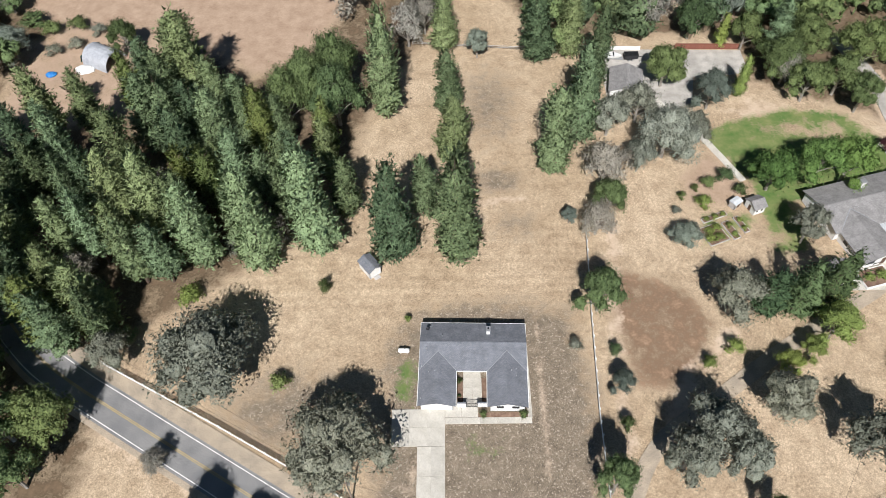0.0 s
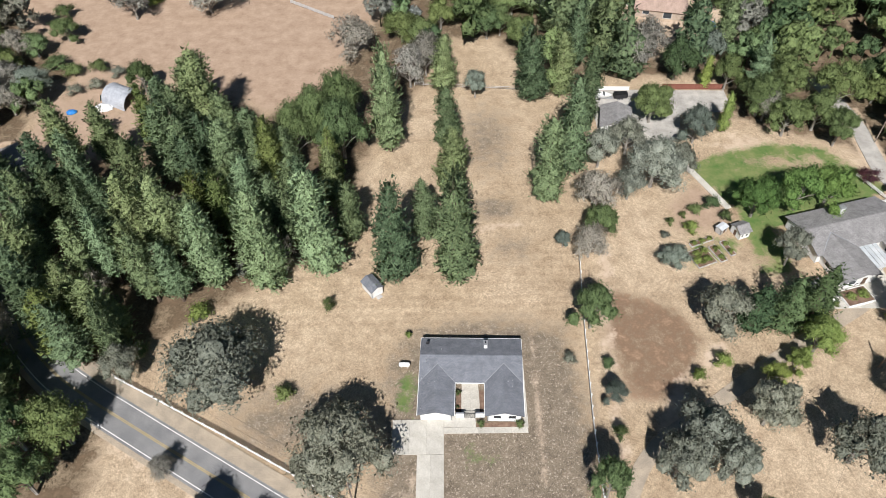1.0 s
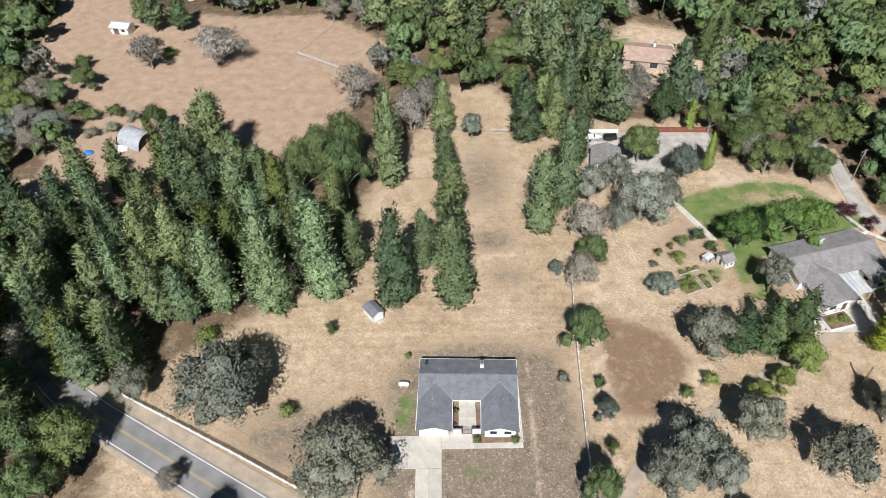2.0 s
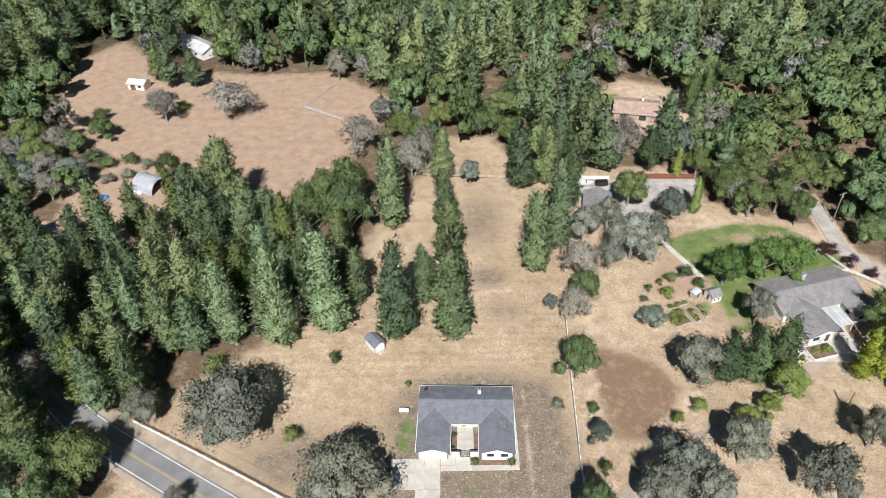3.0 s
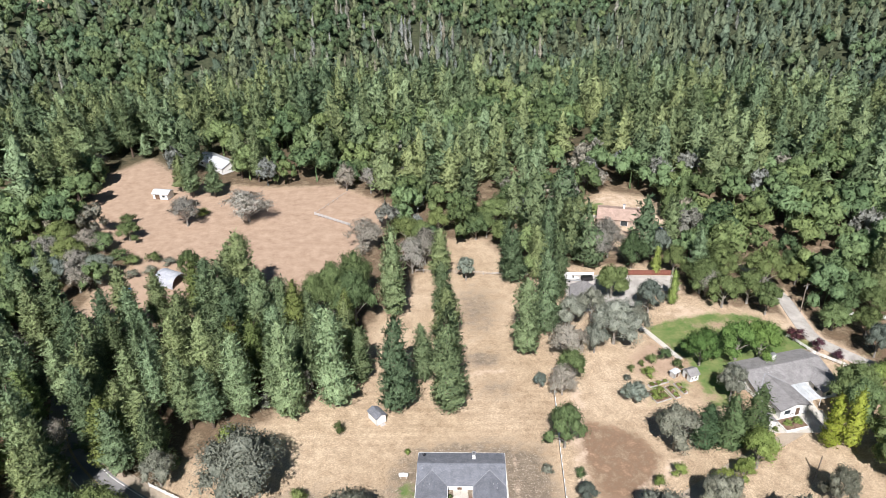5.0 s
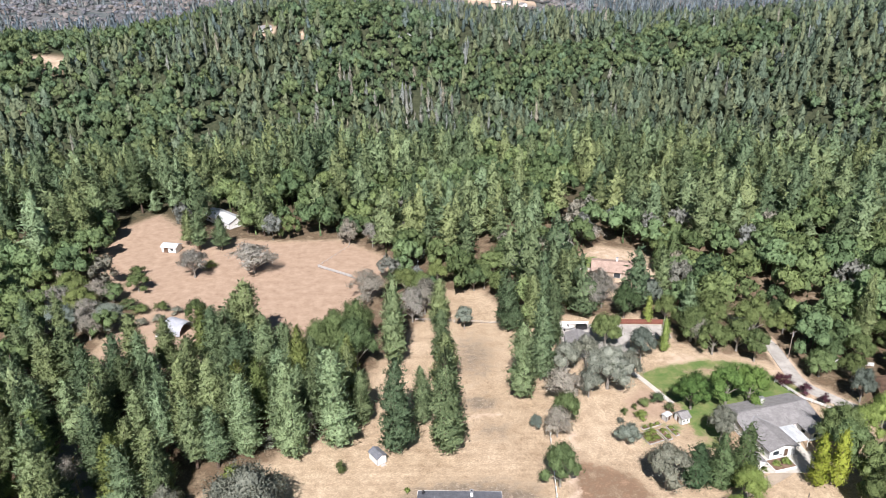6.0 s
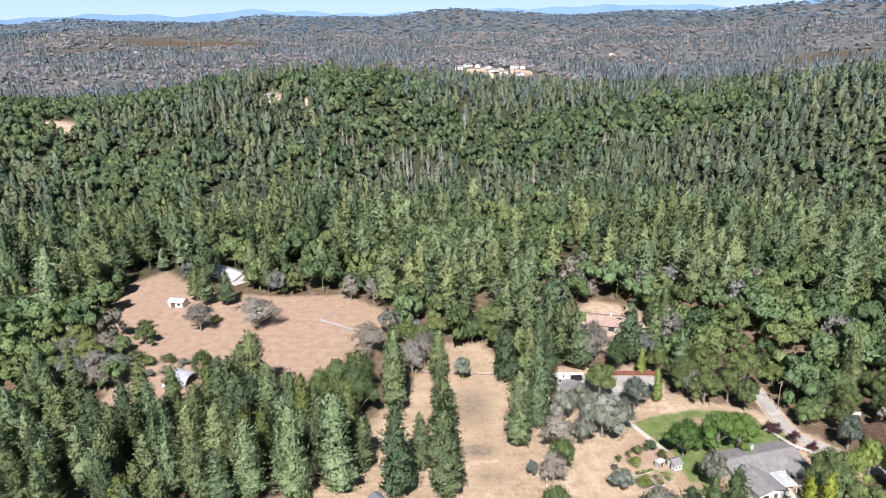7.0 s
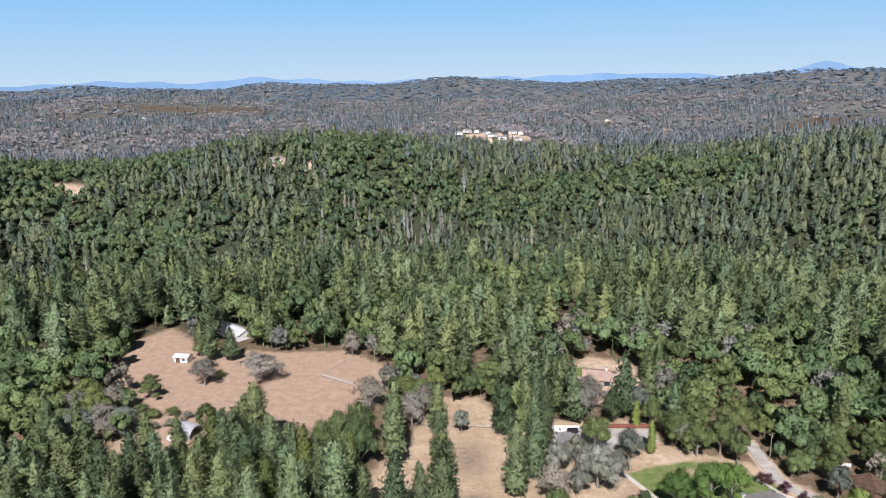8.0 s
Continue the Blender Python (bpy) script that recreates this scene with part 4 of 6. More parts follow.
def trailer_and_boat():
    t = thing("utility_trailer", "black box trailer parked on gravel", "trailer", 43.6, 143.2, 0.03, 2)
    part("box", box(B(), -1.7, -0.8, 0.45, 1.7, 0.8, 1.5), M_rubber, t)
    part("lid", box(B(), -1.72, -0.82, 1.5, 1.72, 0.82, 1.6), M_dark_metal, t)
    part("drawbar", box(B(), 1.7, -0.06, 0.45, 2.9, 0.06, 0.55), M_dark_metal, t)
    for x in (-0.55, 0.25):
        for y in (-0.9, 0.9):
            w = part("wheel", tube(B(), [(x, y - 0.1, 0.33), (x, y + 0.1, 0.33)], (0.33, 0.33), 14), M_rubber, t)
            part("rim", tube(B(), [(x, y - 0.12, 0.33), (x, y + 0.12, 0.33)], (0.17, 0.17), 10), M_galvanised, w)
    b = thing("boat", "white motor boat on a trailer", "boat", 38.8, 143.3, 0.03, -8)
    hull = B()
    prev = None
    for k, (x, w, z) in enumerate(((-2.4, 0.95, 0.75), (-1, 1.0, 0.7), (0.6, 0.95, 0.72), (1.7, 0.6, 0.85), (2.5, 0.04, 1.1))):
        ring = [hull.verts.new(p) for p in ((x, -w, 1.35), (x, -w * 0.75, z), (x, 0, z - 0.15), (x, w * 0.75, z), (x, w, 1.35))]
        if prev:
            for i in range(4):
                hull.faces.new((prev[i], prev[i + 1], ring[i + 1], ring[i]))
            hull.faces.new((prev[4], prev[0], ring[0], ring[4]))
        else:
            hull.faces.new(ring)
        prev = ring
    part("hull", hull, M_white, b)
    part("windscreen", slab(B(), [(0.3, -0.8, 1.75), (0.3, 0.8, 1.75), (0.7, 0.75, 1.36), (0.7, -0.75, 1.36)], 0.03), M_glass, b)
    part("outboard", box(B(), -2.85, -0.2, 0.6, -2.4, 0.2, 1.75), M_dark_metal, b)
    part("trailer_frame", box(B(), -2.2, -0.5, 0.32, 2.9, 0.5, 0.42), M_galvanised, b)
    for y in (-0.95, 0.95):
        part("wheel", tube(B(), [(-0.6, y - 0.1, 0.3), (-0.6, y + 0.1, 0.3)], (0.3, 0.3), 14), M_rubber, b)


trailer_and_boat()


def trampoline():
    t = thing("trampoline", "round black trampoline with a blue rim", "trampoline", 74.2, 176.0, 0, 0)
    part("mat", tube(B(), [(0, 0, 0.86), (0, 0, 0.88)], (1.75, 1.75), 24), M_rubber, t)
    bm = B()
    prev = None
    for k in range(25):
        a = 6.2832 * k / 24
        ring = [bm.verts.new((math.cos(a) * r, math.sin(a) * r, z)) for r, z in ((1.75, 0.88), (2.15, 0.88), (2.15, 0.94), (1.75, 0.94))]
        if prev:
            for i in range(4):
                bm.faces.new((prev[i], prev[(i + 1) % 4], ring[(i + 1) % 4], ring[i]))
        prev = ring
    part("rim_pad", bm, M_tarp_blue, t)
    for k in range(6):
        a = 6.2832 * k / 6
        part("leg", tube(B(), [(2.0 * math.cos(a), 2.0 * math.sin(a), -0.05), (2.0 * math.cos(a), 2.0 * math.sin(a), 0.88)], (0.04, 0.04), 6), M_galvanised, t)


trampoline()


# ---- fences and poles ----
def rail_fence(name, label, points, gap, height, rails, material, post=0.12, rail=0.14, group="fences"):
    """Posts and rails along a line; each a piece of its own on a shared mesh."""
    x0, y0 = points[0]
    t = thing(name, label, "fence", x0, y0, 0, 0, group)
    first_post = first_rail = None
    for (ax, ay), (bx, by) in zip(points, points[1:]):
        length, turn = math.hypot(bx - ax, by - ay), math.degrees(math.atan2(by - ay, bx - ax))
        n = max(1, round(length / gap))
        for k in range(n + 1):
            m = pose(ax - x0, ay - y0, 0, 0, 0, turn) @ pose(length * k / n, 0, 0)
            if first_post is None:
                first_post = part("post", box(B(), -post / 2, -post / 2, -0.25, post / 2, post / 2, height), material, t)
                first_post.matrix_basis = m
            else:
                twin(first_post, t, m)
            if k == n:
                continue
            for r in range(rails):
                mm = m @ pose(0, -post / 2 - 0.02, height * (0.9 - 0.78 * r / rails)) @ Matrix.Diagonal((length / n, 1, 1, 1))
                if first_rail is None:
                    first_rail = part("rail", box(B(), 0.005, -0.045, -rail / 2, 0.995, 0.03, rail / 2), material, t)
                    first_rail.matrix_basis = mm
                else:
                    twin(first_rail, t, mm)


rail_fence("roadside_fence", "white three-rail fence along the road", [(-63.5, 60.9), (-40.3, 48.6), (-19, 36.8), (4, 24)], 2.4, 1.3, 3, M_white, 0.16)
rail_fence("paddock_fence", "white two-rail fence between the plots", [(26.6, 94), (24.9, 69.6), (23.9, 51.0), (23.6, 30)], 2.4, 1.2, 2, M_white, 0.2)
rail_fence("field_fence", "thin pale rail fence across the field's end", [(-10, 150.5), (0, 149.3), (17.5, 147.5), (36.5, 147.6)], 2.8, 1.1, 2, M_weathered, 0.1, 0.1)
rail_fence("lane_fence", "white rail fence beside the lane", [(88.2, 101.6), (96.4, 103.6), (101.6, 98.6), (106, 92.5)], 2.2, 1.2, 3, M_white)
rail_fence("lane_fence", "white rail fence beside the lane", [(96.4, 103.6), (92.5, 112)], 2.2, 1.1, 3, M_white)
rail_fence("neighbour_fence", "white board fence behind the lane", [(112, 122), (124, 119)], 2.2, 1.4, 4, M_white, 0.14, 0.24)
rail_fence("arena_fence", "pale weathered board fence in the dry field", [(-49.5, 194.6), (-35, 184.6)], 2.0, 1.3, 5, M_weathered, 0.14, 0.2)
rail_fence("arena_fence", "low weathered rail fence in the dry field", [(-49.5, 194.6), (-40, 214)], 3.0, 0.9, 1, M_weathered, 0.1, 0.1)


def board_fence(label, x0, y0, x1, y1, height, material):
    length, turn = math.hypot(x1 - x0, y1 - y0), math.degrees(math.atan2(y1 - y0, x1 - x0))
    t = thing("board_fence", label, "fence", x0, y0, 0, turn, "fences")
    n = int(length / 0.3)
    first = part("board", box(B(), 0.005, -0.015, 0.03, length / n - 0.005, 0.015, height), material, t)
    for k in range(1, n):
        twin(first, t, pose(k * length / n, 0.004 * (k % 2), 0))
    part("rail", box(B(), 0, 0.02, 0.35, length, 0.08, 0.45), material, t)
    part("rail", box(B(), 0, 0.02, height - 0.4, length, 0.08, height - 0.3), material, t)


board_fence("red-brown redwood board fence behind the gravel yard", 55, 146.6, 70.5, 146.0, 1.7, M_redwood)
board_fence("white board fence behind the parked trailer", 36.6, 147.0, 46.5, 146.6, 1.1, M_white)


def utility_pole(x, y, h, label, arm=True, lean=0.0):
    t = thing("utility_pole", label, "utility pole", x, y, 0, 25, "utility poles")
    pole = part("pole", tube(B(), [(0, 0, -0.3), (lean / 2, 0, h / 2), (lean, 0, h)], (0.16, 0.14, 0.11), 8), M_timber, t)
    if arm:
        part("crossarm", box(B(), lean - 1.2, -0.06, h - 0.7, lean + 1.2, 0.06, h - 0.56), M_timber, t)
        for k in (-1.05, -0.4, 0.4, 1.05):
            part("insulator", tube(B(), [(lean + k, 0, h - 0.56), (lean + k, 0, h - 0.4)], (0.05, 0.03), 6), M_white, pole)
        part("transformer", tube(B(), [(lean + 0.3, 0, h - 1.9), (lean + 0.3, 0, h - 1.0)], (0.22, 0.22), 10), M_galvanised, t)


utility_pole(101.5, 123.9, 9.5, "tall weathered utility pole beside the lane")
utility_pole(77.3, 61.0, 6.0, "short timber pole standing in dry grass", False, 0.2)
utility_pole(-69.5, 66, 9.0, "timber utility pole beside the shaded road")
utility_pole(-17, 36.5, 8.5, "timber utility pole beside the roadside fence")


def wire(label, a, b, sag):
    bm = B()
    pts = [Vector(a).lerp(Vector(b), k / 12) - Vector((0, 0, sag * 4 * (k / 12) * (1 - k / 12))) for k in range(13)]
    tube(bm, pts, [0.016] * 13, 4)
    ob = mesh_object("overhead_wire", bm, M_rubber)
    tagged(ob, label, "wire", "overhead wires")


for off in (-0.9, 0.9):
    wire("dark overhead wire strung between timber poles", (-69.5 + off, 66 + off * 0.4, 8.4), (-17 + off, 36.5 + off * 0.4, 7.9), 1.2)
wire("dark overhead wire strung between timber poles", (-17, 36.5, 7.9), (40, 20, 8), 1.0)
wire("dark overhead wire to a short timber pole", (77.4, 61, 5.8), (56, 33, 7), 0.6)


# ---- vegetable garden ----
def garden():
    rows = [(51.6, 88.2, 4.4, 4.6), (55.2, 89.2, 1.6, 4.6), (57.6, 90.6, 1.2, 4.2), (52.6, 92.6, 5.6, 1.1)]
    for x, y, w, d in rows:
        b = thing("vegetable_bed", "timber-edged bed full of green vegetables", "vegetable bed", x, y, 0, 22, "vegetable beds")
        for q in ((-w / 2, -d / 2, w / 2, -d / 2 + 0.08), (-w / 2, d / 2 - 0.08, w / 2, d / 2), (-w / 2, -d / 2 + 0.08, -w / 2 + 0.08, d / 2 - 0.08), (w / 2 - 0.08, -d / 2 + 0.08, w / 2, d / 2 - 0.08)):
            part("edging_board", box(B(), q[0], q[1], -0.1, q[2], q[3], 0.28), M_weathered, b)
        part("soil", box(B(), -w / 2 + 0.08, -d / 2 + 0.08, -0.1, w / 2 - 0.08, d / 2 - 0.08, 0.2), M_bed_bark, b)


garden()


def table_set():
    t = thing("garden_table", "dark garden table on the patio", "table", 80.6, 80.6, 0.05, 20)
    part("tabletop", box(B(), -0.9, -0.5, 0.7, 0.9, 0.5, 0.75), M_dark_metal, t)
    for x in (-0.8, 0.8):
        for y in (-0.4, 0.4):
            part("leg", box(B(), x - 0.03, y - 0.03, 0, x + 0.03, y + 0.03, 0.7), M_dark_metal, t)


table_set()


# ---- trees ----
def unit(v):
    return v / (np.linalg.norm(v, axis=-1, keepdims=True) + 1e-6)


def sprays(centres, spread, count, size, axis_z, rng, flat=0.75, slim=0.5, core=1, fat=1.9):
    """Loose sprays of foliage round each centre: slim leaflets over a few broad inner ones. A fourth column scales each spray.
    Gives places and soft outward normals, so that each clump is shaded as a rounded whole."""
    centres = np.asarray(centres, float)
    scale = centres[:, 3] if centres.shape[1] == 4 else np.ones(len(centres))
    centres = centres[:, :3]
    out = []
    for n, inner in ((count, False), (core, True)):
        if not n:
            continue
        c, k = np.repeat(centres, n, axis=0), np.repeat(scale, n)[:, None]
        off = rng.normal(size=c.shape) * (0.22 if inner else 0.5)
        off[:, 2] *= flat
        hub = unit(np.stack([c[:, 0], c[:, 1], (c[:, 2] - axis_z) * 0.5], 1))
        p = c + off * spread * k - (hub * spread * 0.6 * k if inner else 0)
        face = unit(hub + off * 0.9 + np.array([0, 0, 0.3]) + rng.normal(size=c.shape) * 0.75)
        way = unit(np.cross(face, rng.normal(size=c.shape) if inner else np.cross(hub + off + np.array([0, 0, 0.25]), face) + rng.normal(size=c.shape) * 0.5))
        side = np.cross(face, way)
        r = size * (fat if inner else 1.0) * np.sqrt(k) * rng.uniform(0.6, 1.35, (len(p), 1))
        w = r * (0.85 if inner else slim)
        soft_way = unit(hub * 0.55 + unit(off) * (0.3 if inner else 0.75) + np.array([0, 0, 0.3]) + rng.normal(size=c.shape) * 0.22)
        tri = np.stack([p + way * r, p - way * r * 0.6 + side * w, p - way * r * 0.6 - side * w], 1)
        turned = np.sum(np.cross(tri[:, 1] - tri[:, 0], tri[:, 2] - tri[:, 0]) * soft_way, 1) < 0
        tri[turned] = tri[turned][:, ::-1]
        out.append(np.concatenate([tri, np.repeat(soft_way[:, None], 3, 1)], 2).reshape(-1, 6))
    return np.concatenate(out)


def grid_skin(p, centre, lift=0.3):
    """Triangles over a closed-round grid of points (rings, sides), with normals softened towards the outside."""
    out = unit(p - centre + np.array([0, 0, 1e-4]))
    n = unit(np.cross(np.roll(p, -1, 1) - np.roll(p, 1, 1), np.gradient(p, axis=0)))
    n = np.where(np.sum(n * out, -1, keepdims=True) < 0, -n, n)
    n = unit(0.6 * n + 0.5 * out + np.array([0, 0, lift]))
    g = np.concatenate([p, n], -1)
    a, b, c, d = g[:-1], np.roll(g, -1, 1)[:-1], np.roll(g, -1, 1)[1:], g[1:]
    tri = np.concatenate([np.stack([a, b, c], 2).reshape(-1, 3, 6), np.stack([a, c, d], 2).reshape(-1, 3, 6)])
    turned = np.sum(np.cross(tri[:, 1, :3] - tri[:, 0, :3], tri[:, 2, :3] - tri[:, 0, :3]) * tri[:, :, 3:].mean(1), 1) < 0
    tri[turned] = tri[turned][:, ::-1]
    return tri.reshape(-1, 6), g


def tufts(rng, g, count, length, slim, rise=0.3, jitter=0.5, stand=0.0):
    """Slim shoots that stand out of a skin of points and normals, most where it is widest."""
    rings, sides = g.shape[:2]
    wide = np.linalg.norm(g[:, :, :2] - g[:, :, :2].mean(1, keepdims=True), axis=-1).mean(1) + 0.05
    i = rng.choice(rings - 1, count, p=(wide[:-1] + wide[1:]) / (wide[:-1] + wide[1:]).sum())
    k, u, v = rng.integers(0, sides, count), rng.random((count, 1)), rng.random((count, 1))
    q = (g[i, k] * (1 - u) + g[i + 1, k] * u) * (1 - v) + (g[i, (k + 1) % sides] * (1 - u) + g[i + 1, (k + 1) % sides] * u) * v
    n = unit(q[:, 3:])
    p = q[:, :3] + n * stand * rng.random((count, 1)) ** 1.6 * np.array([1, 1, 0.5])
    way = unit(n * 0.8 + np.array([0, 0, rise]) + rng.normal(size=n.shape) * jitter)
    side = unit(np.cross(way, n + rng.normal(size=n.shape) * 0.6))
    r = length * rng.uniform(0.55, 1.4, (count, 1))
    soft_way = unit(n + rng.normal(size=n.shape) * 0.5 + np.array([0, 0, 0.12]))
    base = p - way * r * 0.35
    tri = np.stack([p + way * r, base + side * r * slim, base - side * r * slim], 1)
    turned = np.sum(np.cross(tri[:, 1] - tri[:, 0], tri[:, 2] - tri[:, 0]) * soft_way, 1) < 0
    tri[turned] = tri[turned][:, ::-1]
    return np.concatenate([tri, np.repeat(soft_way[:, None], 3, 1)], 2).reshape(-1, 6)


def conifer_crown(rng, height, radius, rings, sides, bare=0.12, full=0.7, rough=0.22, count=0, length=0.5, slim=0.35, rise=0.3):
    """A conifer's crown: an uneven tapering body of boughs, with shoots all over it."""
    f = np.linspace(0, 1, rings)[:, None]
    reach = radius * np.minimum(1.0, 0.45 + 4.2 * f) * (1 - f) ** full * rng.uniform(0.86, 1.12, (rings, 1))
    swell = 1 + 0.16 * np.sin(np.arange(sides)[None] * 6.2832 / sides * rng.integers(1, 3) + rng.uniform(0, 6.28) + 3 * f)
    boughs = 0.74 + 1.25 * rough * np.clip(rng.normal(size=(rings, sides)), -1.5, 1.9)
    a = 6.2832 * (np.arange(sides)[None] + 0.5 * (np.arange(rings)[:, None] % 2) + rng.uniform(-0.25, 0.25, (rings, sides))) / sides
    r = reach * swell * boughs
    bend = rng.normal(size=2) * 0.012 * height
    z = height * (bare + (1 - bare) * f) + rng.normal(size=(rings, sides)) * 0.22 * height / rings * (1 - f ** 6) + 0.05 * r
    p = np.stack([np.cos(a) * r + bend[0] * f * f, np.sin(a) * r + bend[1] * f * f, z], -1)
    axis = np.stack([0 * z, 0 * z, z - 0.25 * r], -1)
    v, g = grid_skin(p, axis)
    return np.concatenate([v, tufts(rng, g, count, length, slim, rise, 0.6, 0.48 * radius)]) if count else v


def lobed_crown(rng, heads, size, rings, sides, count, length, slim=0.5):
    """A broadleaf crown: an uneven rounded body round each limb's end, with leaf sprays all over it."""
    out = []
    for h in heads:
        t = np.linspace(0.05, 2.7, rings)[:, None]
        a = 6.2832 * (np.arange(sides)[None] + 0.5 * (np.arange(rings)[:, None] % 2)) / sides
        r = size * rng.uniform(0.75, 1.2) * (1 + 0.2 * np.clip(rng.normal(size=(rings, sides)), -1.6, 1.6))
        p = np.array(h) + np.stack([np.cos(a) * np.sin(t) * r, np.sin(a) * np.sin(t) * r, np.cos(t) * r * 0.82], -1)
        v, g = grid_skin(p, np.array(h) - np.array([0, 0, 0.2 * size]))
        out += [v] + ([tufts(rng, g, count, length, slim, 0.2, 0.7, 0.25 * size)] if count else [])
    return np.concatenate(out)


def oak_points(rng, height, radius, lobes, each, low=0.2):
    """Where the sprays of a broadleaf crown sit: on uneven lobes round the limbs' ends, down to a low skirt."""
    heads = []
    for i in range(lobes):
        a, r = 6.28 * i * 0.618 + rng.normal() * 0.3, radius * math.sqrt((i + 0.5) / lobes) * rng.uniform(0.62, 0.82)
        z = height * (0.80 - 0.66 * (r / radius) ** 1.6 + rng.normal() * 0.06)
        heads.append((math.cos(a) * r, math.sin(a) * r, max(z, height * low)))
    pts = []
    for h in heads:
        q = rng.normal(size=(each, 3))
        q /= np.linalg.norm(q, axis=1, keepdims=True)
        q[:, 2] = np.where(rng.random(each) < 0.7, np.abs(q[:, 2]), q[:, 2])
        p = np.array(h) + q * radius * rng.uniform(0.24, 0.36) * np.array([1, 1, 0.8 * height / (radius * 2.0)])
        p[:, 2] = np.maximum(p[:, 2], height * 0.1)
        pts.append(p)
    return np.concatenate(pts), heads


def triangles(name, v, material, tint=None):
    """One mesh out of loose triangles, quickly; columns four to six are the soft normals."""
    n = len(v)
    me = bpy.data.meshes.new(name)
    me.vertices.add(n)
    me.vertices.foreach_set("co", np.asarray(v[:, :3], np.float32).ravel())
    me.loops.add(n)
    me.loops.foreach_set("vertex_index", np.arange(n, dtype=np.int32))
    me.polygons.add(n // 3)
    me.polygons.foreach_set("loop_start", np.arange(0, n, 3, dtype=np.int32))
    me.update(calc_edges=True)
    me.polygons.foreach_set("use_smooth", np.ones(n // 3, bool))
    me.attributes.new("custom_normal", "FLOAT_VECTOR", "POINT").data.foreach_set("vector", np.asarray(v[:, 3:6], np.float32).ravel())
    if tint is not None:
        me.attributes.new("tint", "FLOAT", "POINT").data.foreach_set("value", np.asarray(tint, np.float32))
    if material:
        me.materials.append(material)
    return me


def trunk_mesh(name, height, girth, limbs, material):
    bm = B()
    tube(bm, [(0, 0, -0.2), (0.03 * height * 0.2, 0, height * 0.3), (0, 0.02 * height * 0.3, height * 0.62), (0, 0, height * 0.94)], (girth * 1.25, girth * 0.85, girth * 0.5, girth * 0.08))
    for h in limbs:
        h = Vector(h)
        s = Vector((0, 0, max(h.z - 0.55 * math.hypot(h.x, h.y) - 0.1 * height, height * 0.16)))
        tube(bm, [s, s.lerp(h, 0.5) + Vector((0, 0, 0.04 * height)), h], (girth * 0.42, girth * 0.27, girth * 0.06), 5)
    me = bpy.data.meshes.new(name)
    bm.to_mesh(me)
    bm.free()
    me.materials.append(material)
    return me


STOCK = {}


